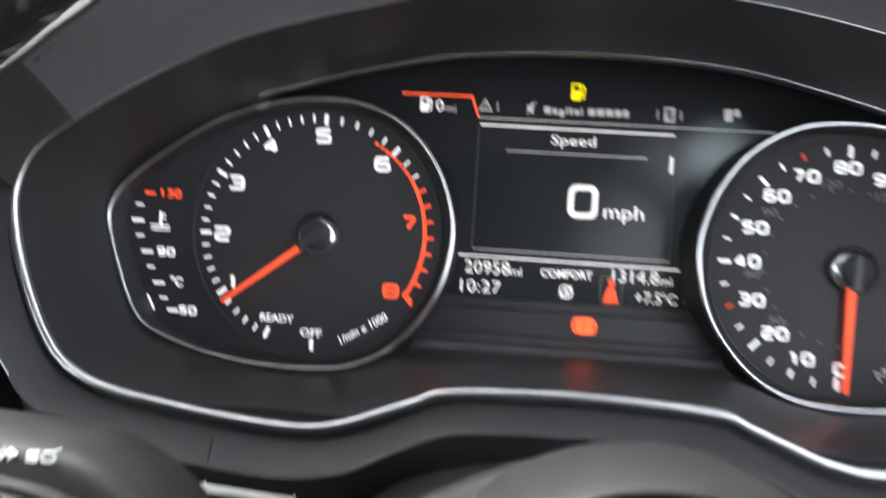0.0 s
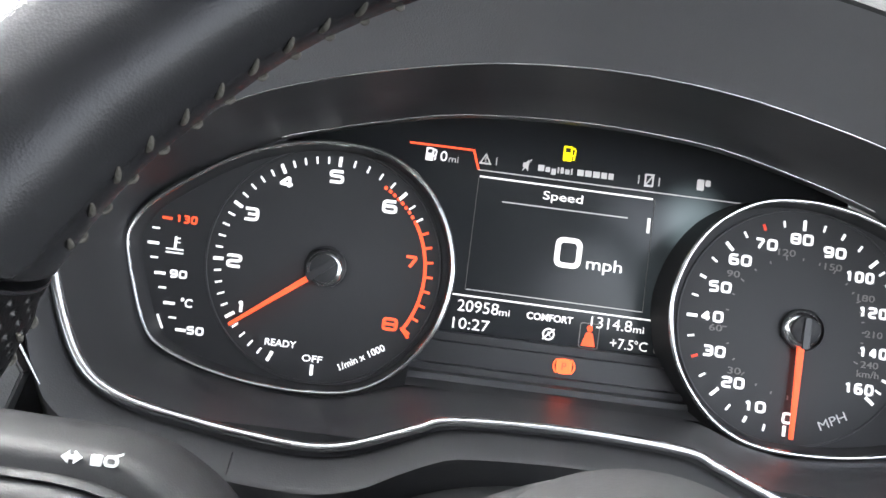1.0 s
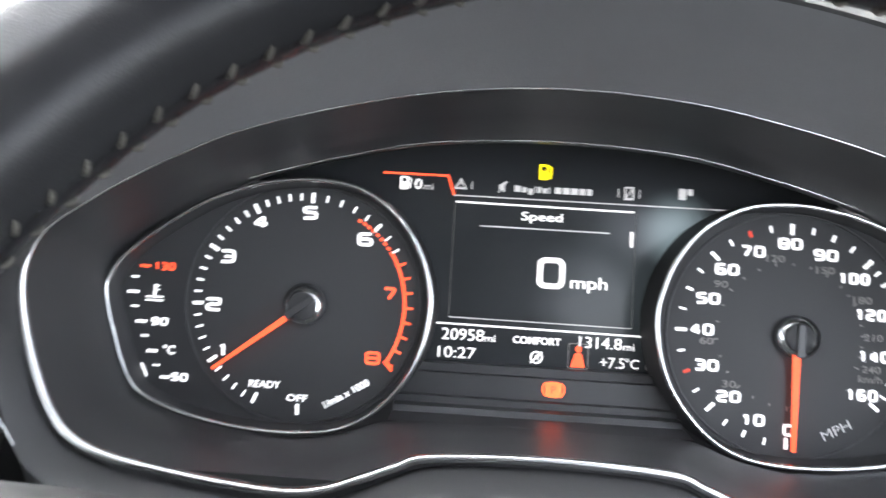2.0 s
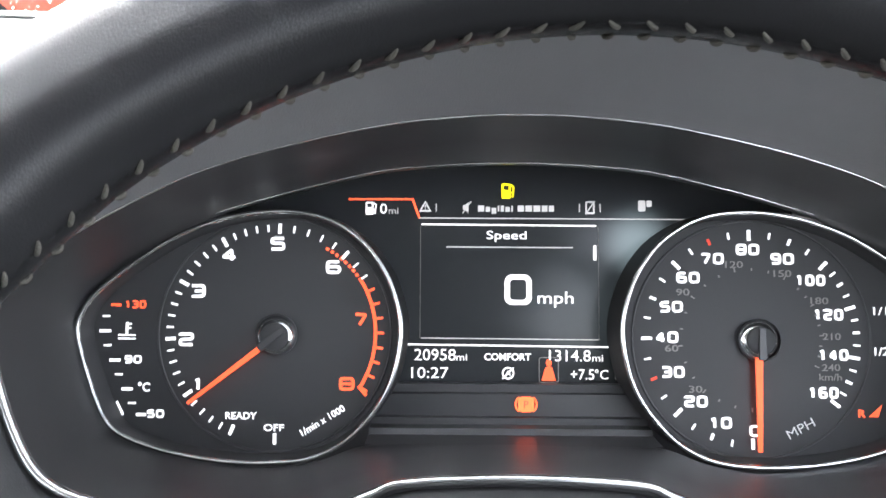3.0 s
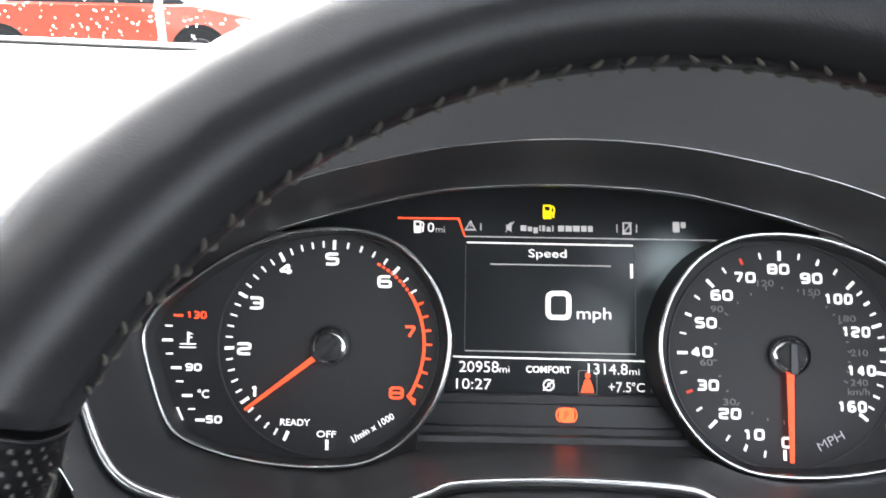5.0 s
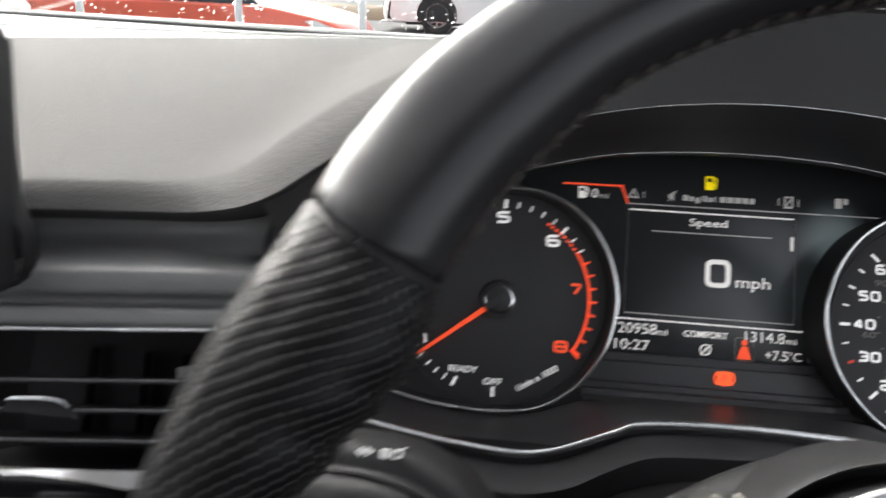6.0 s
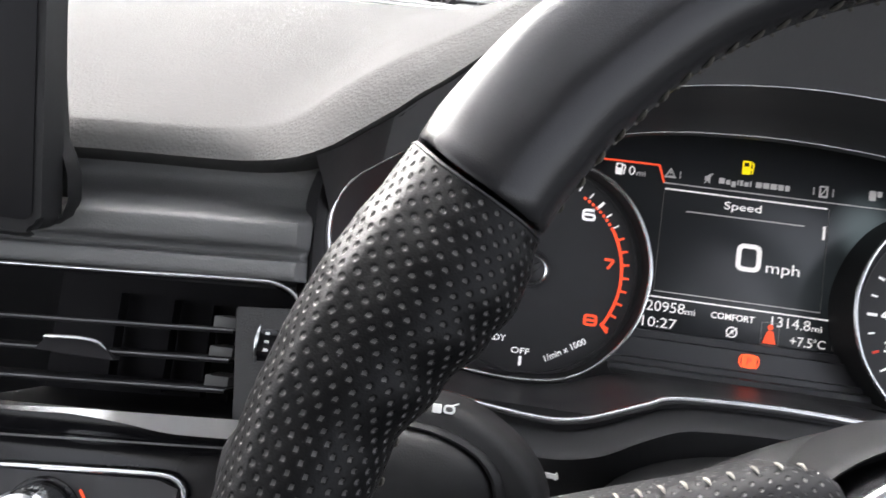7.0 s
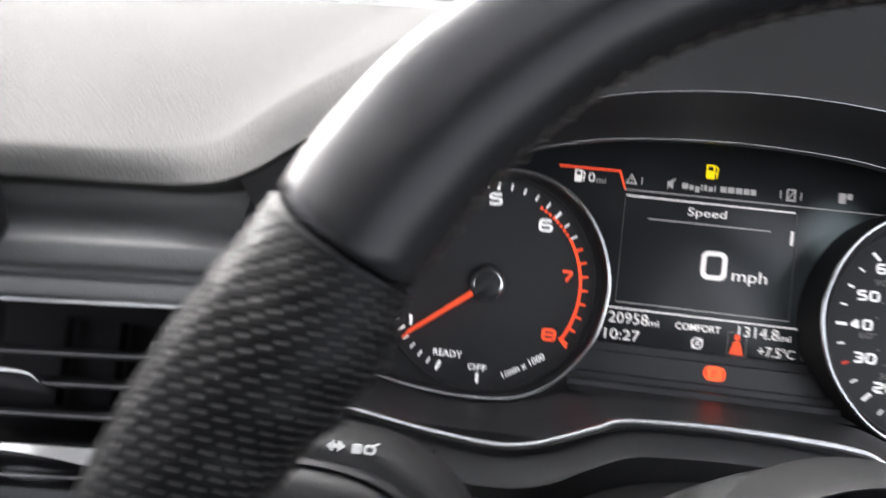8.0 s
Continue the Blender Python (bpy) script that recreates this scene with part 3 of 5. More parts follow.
# tachometer
TX, TZ = -106.8, 0.6
tach = dial("tachometer", "black rev counter with white figures and red zone", 1, TX, TZ)


def rev(v):
    return -125 + (v - 1) * 31.7 if v <= 5 else 1.8 + (v - 5) * 39.9


def polar(cx, cz, angle, r):
    return cx + r * math.sin(radians(angle)), cz + r * math.cos(radians(angle))


red = B()
for i in range(0, 41):
    v = i / 5
    if v > 6.5:
        bar(red, *polar(TX, TZ, rev(v), 45.6), *polar(TX, TZ, rev(v), 49.8), 1.1, 0.5)
        continue
    if v == 0:
        continue
    major = i % 5 == 0
    tick(tach, *polar(TX, TZ, rev(v), 45.4 if major else 46.4), *polar(TX, TZ, rev(v), 50.0 if major else 49.6), 1.5 if major else 0.85, 0.5)
tick(tach, *polar(TX, TZ, rev(0), 45), *polar(TX, TZ, rev(0), 49.8), 1.5, 0.5)
tick(tach, *polar(TX, TZ, 179, 45), *polar(TX, TZ, 179, 49.8), 1.5, 0.5)
for k in range(60):
    a0, a1 = 6.42 + 1.6 * k / 60, 6.42 + 1.6 * (k + 1) / 60
    bar(red, *polar(TX, TZ, rev(a0), 46.0), *polar(TX, TZ, rev(a1), 46.0), 1.5, 0.5)
for k in range(9):
    a0 = 5.72 + 0.082 * k
    bar(red, *polar(TX, TZ, rev(a0), 46.0 - 0.1 * (9 - k)), *polar(TX, TZ, rev(a0 + 0.05), 46.0 - 0.1 * (9 - k)), 1.4, 0.5)
bar(red, *polar(TX, TZ, rev(8), 45.0), *polar(TX, TZ, rev(8) + 2, 50.5), 1.4, 0.5)
part("red_zone", red, ORANGE, tach, "orange-red rev limit arc")
for body, x_, z_, w_, h_, mt in (("1", -141.6, -22.6, 4.4, 6, WHITE_LIT), ("2", -147.2, -2.4, 7, 6.2, WHITE_LIT), ("3", -142.4, 19.6, 7, 6.2, WHITE_LIT), ("4", -128.6, 36.2, 7.2, 6.2, WHITE_LIT), ("5", -106.2, 41.4, 7, 6.2, WHITE_LIT), ("6", -80.4, 30.8, 7, 6.2, WHITE_LIT), ("7", -67.6, 7.0, 6.2, 6, ORANGE), ("8", -73.6, -22.0, 7, 6, ORANGE)):
    bm = B()
    figures(bm, body, x_, z_, w_, h_, 0.5, 1.35)
    part("figure", bm, mt, tach)
for body, x_, z_, w_, h_, a_ in (("READY", -121.4, -36.6, 14.2, 3.1, 0), ("OFF", -106.4, -41.8, 9.2, 3.1, 0), ("1/min x 1000", -84.4, -38.4, 22.5, 3.2, 31)):
    bm = B()
    lettering(bm, body, x_, z_, w_, h_, 0.5, angle=a_, bold=0.012)
    part("word", bm, WHITE_LIT, tach)
needle(tach, TX + 1.2, TZ - 1.3, 232.5, 6.5, 49.6, 2.7, 1.5)
hub(tach, TX + 1.2, TZ - 1.3)

# coolant gauge in the same pod
for x0, x1, z_, w_ in ((-186, -182.6, 8, 0.85), (-187.2, -182, 1.2, 1.3), (-185, -181.6, -5.3, 0.85), (-182.2, -177.2, -12, 1.3), (-179.4, -176, -18.4, 0.85), (-176.2, -171.2, -25, 1.3), (-173, -169.6, -31.3, 0.85), (-169.2, -164.6, -36.4, 1.3)):
    tick(tach, x0, z_, x1, z_, w_, 0.5)
tick(tach, -178.2, -30.6, -175.2, -36.6, 0.9, 0.5)
bm = B()
bar(bm, -182.2, 13.2, -177.6, 13.0, 1.2, 0.5)
figures(bm, "130", -171.2, 13.4, 10, 3.7, 0.5, 0.8)
part("number", bm, ORANGE, tach)
for body, x_, z_, w_, h_ in (("90", -171.4, -11.6, 7.8, 3.7), ("50", -160.4, -36.0, 7.8, 3.7), ("\u00b0C", -166.0, -24.0, 5.4, 4.2)):
    bm = B()
    if body[-1] == "C":
        lettering(bm, body, x_, z_, w_, h_, 0.5, bold=0.02)
    else:
        figures(bm, body, x_, z_, w_, h_, 0.5, 0.85)
    part("number", bm, WHITE_LIT, tach)
bm = B()
bar(bm, -174.6, 5.2, -174.6, -0.4, 1.1, 0.5)
bar(bm, -174.6, 4.4, -172.6, 4.4, 0.6, 0.5)
bar(bm, -174.6, 2.6, -172.6, 2.6, 0.6, 0.5)
bar(bm, -178.6, -0.6, -170.6, -0.6, 0.7, 0.5)
bar(bm, -178.6, -2.2, -170.6, -2.2, 0.7, 0.5)
part("coolant_sign", bm, WHITE_LIT, tach)

# speedometer
SX, SZ = 108.1, -0.7
speedo = dial("speedometer", "black speedometer with white figures, needle at nought", -1, SX, SZ)


def mph(v):
    return 180 + (v * 2.25 if v <= 100 else 225 + (v - 100) * 1.38)


for v in range(0, 161, 5):
    major = v % 20 == 0
    lim = v in (30, 70)
    tick(speedo, *polar(SX, SZ, mph(v), 44.2 if major else 45.6), *polar(SX, SZ, mph(v), 49.0 if major else 48.6), 1.45 if major else (1.2 if v % 10 == 0 else 0.9), 0.5, mat=DIM_RED if lim else WHITE_LIT, name="limit_tick" if lim else "tick")
for body, x_, z_ in (("0", 1, -40.8), ("10", -14.4, -37.4), ("20", -25, -28), ("30", -35, -15), ("40", -37.6, 0.5), ("50", -35.4, 14.2), ("60", -27.6, 27.4), ("70", -16.6, 36), ("80", -0.6, 40.2), ("90", 14.8, 36), ("100", 27, 26.4), ("120", 34.6, 11), ("140", 36.4, -7), ("160", 31.5, -23.8)):
    bm = B()
    figures(bm, body, SX + x_, SZ + z_, (4.9, 10.4, 13.6)[len(body) - 1], 5.2, 0.5, 1.15)
    part("number", bm, WHITE_LIT, speedo)
for body, x_, z_, w_ in (("30", -25, -22.6, 6), ("60", -35.4, -4.4, 6), ("90", -30, 20.8, 6), ("120", -6.8, 33.4, 8), ("150", 14.8, 29.4, 8), ("180", 31, 17.2, 8), ("210", 36, 1.2, 8), ("240", 35.4, -12.6, 8), ("km/h", 35, -16.8, 10)):
    bm = B()
    lettering(bm, body, SX + x_, SZ + z_, w_, 3.1, 0.5, bold=0.008)
    part("number", bm, KMH, speedo)
for k in range(25):
    a_ = mph(k * 10 / 1.609)
    tick(speedo, *polar(SX, SZ, a_, 30.6), *polar(SX, SZ, a_, 32.6 if k % 3 == 0 else 31.8), 0.6, 0.5, mat=KMH, name="inner_tick")
bm = B()
lettering(bm, "MPH", SX + 21.2, SZ - 39.6, 13, 4.0, 0.5, angle=28, bold=-0.004)
part("word", bm, PRINT, speedo)
needle(speedo, SX + 2.4, SZ - 0.4, 180.4, 6.5, 49.2, 3.4, 2.0)
hub(speedo, SX + 2.4, SZ - 0.4)

# fuel gauge, in the speedometer's pod
bm = B()
for x0, z_, w_ in ((170, 18, 1.2), (176, 8, 0.85), (178, 0, 1.2), (176, -10, 0.85), (172, -20, 1.2)):
    tick(speedo, x0, z_, x0 + 4.5, z_, w_, 0.5)
for body, z_ in (("1/1", 12), ("1/2", -6)):
    bm = B()
    lettering(bm, body, 166, z_, 6, 3.6, 0.5)
    part("number", bm, WHITE_LIT, speedo)
bm = B()
prism(bm, [(159.5, -35), (163.5, -35), (165.5, -29.5)], 0.5, 0.25)
lettering(bm, "R", 156.5, -33.5, 3.2, 3.4, 0.5, bold=0.02)
part("reserve_mark", bm, ORANGE, speedo)

# ------------------------------------------------------------ dashboard
dash = thing("dashboard", (-300, -80, 40), "dark grey soft-touch dashboard with a hood over the dials", "dashboard")


def V3(p):
    return V(*p)


# hood liner: from the cluster's outer edge out to the lip of the hood
bm = B()
half = [(x, -105, z) for x, z in HOOD_HALF[:12]]
lip = smooth([(-x, y, z) for x, y, z in half[:0:-1]] + half, 81)
edge_pts = [(x, -60, z) for x, z in RIM_HALF[:9]]
edge = smooth([(-x, y, z) for x, y, z in edge_pts[:0:-1]] + edge_pts, 81)
liner = list(zip(edge, [a.lerp(b, 0.5) + Vector((0, 0, 0.6)) for a, b in zip(edge, lip)], lip))
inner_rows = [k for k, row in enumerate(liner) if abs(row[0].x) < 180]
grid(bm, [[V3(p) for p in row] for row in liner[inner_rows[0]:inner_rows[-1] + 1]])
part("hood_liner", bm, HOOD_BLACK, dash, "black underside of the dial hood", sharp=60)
# both ends of the lining get a darker colour, for the shade there
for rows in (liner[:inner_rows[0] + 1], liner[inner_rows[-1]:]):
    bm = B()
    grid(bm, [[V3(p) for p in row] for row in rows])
    part("hood_end_shaded", bm, FASCIA, dash, "end of the dial hood underside, darkened for shade", sharp=60)

# the padded top: stations of (lip, crease)
STATIONS = [(1000, -13, 1000, 1), (600, 2, 600, 15.5), (340, 13.5, 344, 27), (288, 15.9, 292, 29.5), (252, 17, 254, 31), (230, 18, 233, 33), (209, 20.6, 213, 37.2), (196, 24.3, 200, 44.5), (188, 28.3, 192, 50.5), (178, 35.8, 182, 58), (168, 43, 172, 65), (159, 51, 162, 71), (149, 58.5, 151, 77.5), (138, 68.5, 139, 85), (128, 77, 129, 92.5), (115, 86, 116, 100), (95, 95, 96, 109), (50, 105, 51, 119), (0, 108, 0, 122)]


def lead(a):
    """How far ahead of the hood's lip the low pad's lip lies."""
    k = min(max((abs(a) - 185) / 50, 0), 1)
    return 20 * k * k * (3 - 2 * k)


def depth(a):
    """How far the crease lies behind the lip: the low pad has a steep front band."""
    k = min(max((abs(a) - 195) / 75, 0), 1)
    return 16 - 13 * k * k * (3 - 2 * k)


full = [(-a, b, -c, d) for a, b, c, d in STATIONS] + STATIONS[-2:0:-1][: len(STATIONS)]
full = full[: len(STATIONS)] + [s for s in STATIONS[::-1][1:] if s[0] <= 340]
low = smooth([(a, -105 + lead(a), b + 0.14 * lead(a)) for a, b, c, d in full], 150)
cre = smooth([(c + (0.052 * (abs(c) - 123) - 0.6 * (16 - depth(a))) * (1 if c > 0 else -1), -105 + depth(a) + lead(a), d + 0.2 * lead(a) + 0.052 * (d + 27) - 0.2 * (16 - depth(a))) for a, b, c, d in full], 150)
bm = B()
rows = []
for p, q in zip(low, cre):
    far = Vector((q.x, 318 - 0.014 * (q.x + 450), 256 + 0.027 * (q.x + 450)))
    out = q - p
    row = [p + Vector((0, 22, 0)) + out * 0.05, p + Vector((0, 3, 0)), p + Vector((0, -1.2, 0)) + out * 0.08, p + Vector((0, -1.4, 0.4)) + out * 0.4, p + Vector((0, -1.0, 0.5)) + out * 0.85, q + Vector((0, 1.0, 0.3)), q + Vector((0, 9, 5.0))]
    start = row[-1]
    for t in (0.12, 0.28, 0.46, 0.64, 0.82, 1.0):
        bulge = 10 * math.sin(math.pi * t)
        row.append(start.lerp(far, t) + Vector((0, 0, bulge)))
    row.append(far + Vector((0, 8, -30)))
    rows.append([V3(v) for v in row])
grid(bm, rows)
part("padded_top", bm, SOFT_GREY, dash, "grey grained soft-touch dashboard top", sharp=50)

# strips along the foot of the windscreen, which sweeps ahead towards the passenger
def screen_foot(x, ahead=0.0, up=0.0):
    yw = 0.415 + 0.3 * max(0.0, -x - 0.2) + ahead
    return DASH.inverted() @ Vector((x, yw, 0.9395 + up))


FOOT_X = [-1.0 + 0.1 * k for k in range(14)]
bm = B()
pad_edge = [V(x * 1000, 318 - 0.014 * (x * 1000 + 450), 256 + 0.027 * (x * 1000 + 450) - 2.5) for x in FOOT_X]
grid(bm, [[p + Vector((0, -0.012, -0.006)) for p in pad_edge], pad_edge, [p.lerp(screen_foot(x, 0, -0.002), 0.6) for p, x in zip(pad_edge, FOOT_X)], [screen_foot(x, 0, -0.002) for x in FOOT_X]])
part("screen_strip", bm, SHROUD, dash, "grey strip below the windscreen")
bm = B()
sweep(bm, [pad_edge[i].lerp(screen_foot(x, 0, 0), 0.55) + Vector((0, 0, 0.001)) for i, x in enumerate(FOOT_X)], 1.5 * MM, 8)
part("strip_bead", bm, PRINT, dash, "pale bead along the strip")
bm = B()
sweep(bm, [screen_foot(x, 0, -0.0005) for x in FOOT_X], 2.6 * MM, 8)
part("screen_seal", bm, SHROUD, dash, "dark rubber windscreen seal")
bm = B()
sweep(bm, [screen_foot(x, 0.016, 0.0012) for x in FOOT_X], 2.6 * MM, 8)
part("screen_edge", bm, PRINT, dash, "pale windscreen edge strip")

# ledge below the pad
LEDGE = [(-66, 24), (-60, 17), (-62, 12), (-70, 6.5), (-79, 1.6), (-85, -2.2), (-87, -3.9), (-87.2, -5.6), (-86, -10), (-84, -13.2), (-78, -14.4), (-75, -16.5), (-77, -18.4), (-81, -19.2), (-81.6, -21.5), (-80.4, -26), (-76, -27)]


def slope(x):
    return 0.055 * (x + 265)


bm = B()
prof = smooth([(0, y, z) for y, z in LEDGE], 72)
rows = []
for x in (-1000, -600, -400, -340, -300, -270, -250, -235, -224, -216, -210, -206, -204, -202.8, -201.9, -201.3, -200.9):
    k = min(max((-200.9 - x) / 3.2, 0), 1) ** 0.5
    sink = min(max((x + 250) / 48, 0), 1) ** 1.5
    row = []
    for p in prof:
        deep = sink * min(max((p.z + 3.9) / 9, 0), 1)
        y = p.y + (-61 - p.y) * deep
        row.append(V(x, -64 + (y + 64) * k, p.z + (slope(x) if x > -400 else slope(-400))))
    rows.append(row)
grid(bm, rows)
part("ledge", bm, LEDGE_GREY, dash, "dark moulded ledge with a rounded ridge", sharp=50)

# shroud round and below the cluster's chrome edge
half_out = [(199.6, 24), (200.6, 9), (199.8, -10), (197.5, -27), (190, -50), (181, -62), (163, -71), (141, -75), (121, -78), (93, -79.5), (74, -76), (60, -69), (47, -63), (36, -60.5), (0, -59)]
half_in = [(197.5, 20.5)] + RIM_HALF[8:]
half_far = [(208, 26, -58), (212, 9, -58), (212, -12, -58), (206, -34, -58), (195, -62, -58), (185, -80, -58), (165, -96, -58), (141, -102, -58), (121, -106, -58), (93, -108, -58), (74, -104, -58), (60, -98, -58), (47, -94, -58), (36, -92, -58), (0, -90, -58)]


def curve3(pts, n=60):
    one = [Vector(p) for p in pts]
    whole = one + [Vector((-p.x, p.y, p.z)) for p in one[-2::-1]]
    return smooth(whole, n * 2)


c_in = curve3([(x, -60.5, z) for x, z in half_in])
c_mid = curve3([(x, -74, z) for x, z in half_out])
c_far = curve3([(x, y, z) for x, z, y in half_far])
bm = B()
grid(bm, [[V3(p) for p in r] for r in (c_in, [a.lerp(b, 0.3) + Vector((0, 5, 0)) for a, b in zip(c_in, c_mid)], [a.lerp(b, 0.85) + Vector((0, -1, 0)) for a, b in zip(c_in, c_mid)], c_mid, [a.lerp(b, 0.15) for a, b in zip(c_mid, c_far)], c_far)])
part("dial_shroud", bm, RECESS_BLACK, dash, "dark grey moulded shroud round the dials", sharp=50)

bm = B()
bar(bm, -117.2, -67.6, -118.4, -75.6, 0.5, -75.1, 0.4)
part("shroud_joint", bm, DUCT, dash, "fine joint in the shroud")

# lower fascia behind the wheel
bm = B()
grid(bm, [[V(x, y, z) for x in (-205, -100, 0, 100, 212, 400)] for y, z in ((-56, -62), (-58, -110), (-50, -180), (0, -300), (80, -420))])
part("lower_fascia", bm, STALK_BLACK, dash)
# strip beside the column; its white colour stands in for a glint
bm = B()
prism(bm, [(-124.4, -83.0), (-119.4, -85.0), (-91, -86.4), (-90, -87.0), (-88.8, -86.0), (-89.4, -83.9), (-90.4, -84.8), (-118.4, -82.9), (-118.9, -81.8), (-119.6, -82.6)], -75, -77)
part("column_glint", bm, PRINT, dash, "pale strip beside the steering column, a glint put into its colour")
bm = B()
grid(bm, [[V(x, y, z) for x in (211, 300, 400)] for y, z in ((-90, 25), (-70, 0), (-62, -40), (-58, -65))])
part("side_fascia", bm, FASCIA, dash)

# ------------------------------------------------------------ air vent
vent = thing("air_vent", (-265, -70, -55), "black dashboard air vent with chrome frame and slats", "air vent")
bm = B()
prism(bm, [(-345, -34), (-204, -26), (-186, -54), (-196, -92), (-345, -98)], -6, -2)
part("duct_back", bm, DUCT, vent)
for z_a, z_b in ((-31.5, -24.5), (-92, -83)):
    bm = B()
    grid(bm, [[V(-345, y, z_a + slope(-345) - slope(-330)), V(-205, y, z_b)] for y in (-78, -4)])
    part("duct_wall", bm, DUCT, vent)
bm = B()
frame_path = smooth([(-345, -79, -33), (-280, -79, -29), (-222, -79, -25.4), (-211, -79, -25.6), (-204, -78, -28.5), (-198, -77, -36), (-187, -75, -53)], 60)
sweep(bm, [V3(p) for p in frame_path], [1.0 * MM] * 48 + [(1.0 - 0.06 * k) * MM for k in range(12)], 8)
part("frame_strip", bm, CHROME, vent, "thin chrome frame strip", sharp=80)
bm = B()
grid(bm, [[V(x, y, z) for x, z in ((-345, -34.2), (-280, -30.2), (-222, -26.6), (-212, -26.8), (-206, -29.4))] for y in (-78.5, -60)])
part("frame_lip", bm, GLOSS, vent)
for z_ in (-50.9, -63.3, -75.9):
    bm = B()
    pts = [(-72, 0.7), (-71.2, 1.3), (-55, 1.0), (-45, 0.4), (-45, -0.4), (-55, -1.0), (-71.2, -1.0), (-72, -0.4)]
    grid(bm, [[V(x, y, z_ + dz + 0.069 * (x + 277)) for y, dz in pts] for x in (-345, -300, -260, -228.5)], wrap=True)
    slat = part("slat", bm, DUCT, vent)
    bm = B()
    sweep(bm, [V(x, -72, z_ + 0.6 + 0.069 * (x + 277)) for x in (-345, -300, -260, -228.5)], 0.42 * MM, 6)
    part("front_edge", bm, LEDGE_GREY, slat, sharp=80)
for x in (-308, -280, -260, -246):
    bm = B()
    box(bm, x - 0.5, x + 0.5, -16, -7, -86, -40, 0.3)
    part("vane", bm, DUCT, vent)
for z_ in (-45.0, -57.8, -70.2):
    bm = B()
    box(bm, -240.5, -230.0, -64, -48, z_ - 2.7, z_ + 2.7, 0.5)
    part("vane_end", bm, VANE_END, vent, "pale grey vane end")
bm = B()
prism(bm, [(-311, -66), (-307, -60.6), (-286, -59.4), (-279, -63), (-276, -66)], -69, -74.5)
tab = part("adjuster_tab", bm, DUCT, vent)
bm = B()
sweep(bm, [V3(p) for p in smooth([(-308, -75, -60.2), (-300, -75.4, -59.4), (-290, -75.4, -58.8), (-284, -75.2, -59.4), (-280, -74.8, -62)], 20)], [0.5 * MM] + [1.05 * MM] * 15 + [(1.0 - 0.2 * k) * MM for k in range(4)], 8)
part("tab_edge", bm, CHROME, tab, "chrome edge on the tab", sharp=80)
bm = B()
prism(bm, [(-228.4, -37), (-206, -35), (-194, -50), (-203, -82), (-222.5, -84)], -68, -74)
bmesh.ops.bevel(bm, geom=list(bm.edges), offset=0.8 * MM, segments=2, affect="EDGES")
cheek = part("side_cheek", bm, FASCIA, vent, "dark grey vent cheek")
bm = B()
rows = []
for k in range(13):
    a_ = radians(-75 + 150 * k / 12)
    rows.append([V(x, -70 - 6 * math.cos(a_), -51 + 9 * math.sin(a_)) for x in (-217, -216, -207, -206)])
grid(bm, rows)
part("thumb_wheel", bm, GLOSS, cheek)
bm = B()
sweep(bm, [V(-216.8, -70 - 6.4 * math.cos(a_), -51 + 9 * math.sin(a_)) for a_ in (radians(-65 + 130 * k / 12) for k in range(13))], 0.9 * MM, 6)
part("wheel_edge", bm, CHROME, cheek, sharp=80)
for k in range(3):
    bm = B()
    box(bm, -213.4, -211.4, -77.2, -76.4, -46.6 - 3.4 * k, -45.4 - 3.4 * k, 0.2)
    part("wheel_mark", bm, PRINT, cheek)

# glossy centre console strip, with its bright metal inlay, and the climate panel
console = thing("console_panel", (-280, -76, -105), "piano black console panel with a bright metal inlay", "console panel")
bm = B()
prof = smooth([(0, -78, -83.5), (0, -80.5, -86), (0, -80, -92), (0, -77, -97), (0, -76.6, -101), (0, -76.7, -105), (0, -77, -112), (0, -77, -180)], 30)
grid(bm, [[V(x, p.y, p.z + slope(x) - slope(-235)) for p in prof] for x in (-1000, -400, -330, -300, -270, -240, -215, -200)])
part("gloss_body", bm, GLOSS, console, "piano black panel")
bm = B()
top_e = [(-345, -91.5), (-319, -89.6), (-290, -86.6), (-260, -84.4), (-220, -81.4), (-203, -80)]
bot_e = [(-345, -92.6), (-319, -90.8), (-300, -89.4), (-285, -88.2), (-263.5, -88.9), (-244, -90.2), (-220, -88.8), (-203, -87.6)]
grid(bm, [[V3(p) for p in smooth([(x, -81.5, z) for x, z in top_e], 24)], [V3(p) for p in smooth([(x, -83.2, z) for x, z in bot_e], 24)], [V3(p) for p in smooth([(x, -80, z - 0.8) for x, z in bot_e], 24)]])
part("metal_inlay", bm, ALU, console, "bright brushed metal inlay", sharp=50)

bm = B()
sweep(bm, [V(x, -79.2, -94.0 + 0.085 * (x + 228.8)) for x in (-345, -300, -260, -222, -203)], 0.5 * MM, 6)
part("panel_edge", bm, LEDGE_GREY, console, "grey edge along the panel", sharp=80)

climate = thing("climate_panel", (-290, -78, -130), "black climate control panel with chrome frame and knob", "climate control")
bm = B()
prism(bm, [(-345, -117), (-247, -109.5), (-238, -112), (-240, -160), (-345, -165)], -76.5, -80)
part("panel", bm, SATIN, climate)
bm = B()
sweep(bm, [V3(p) for p in smooth([(-345, -80, -116.4), (-300, -80, -112), (-256, -80, -108), (-243, -80, -107.6), (-237.2, -80, -110), (-235, -80, -115), (-236, -80, -126), (-239, -80, -160)], 50)], 1.25 * MM, 8)
part("frame_strip", bm, CHROME, climate, "chrome frame strip", sharp=80)
KX, KZ = -291.5, -131.2
bm = B()
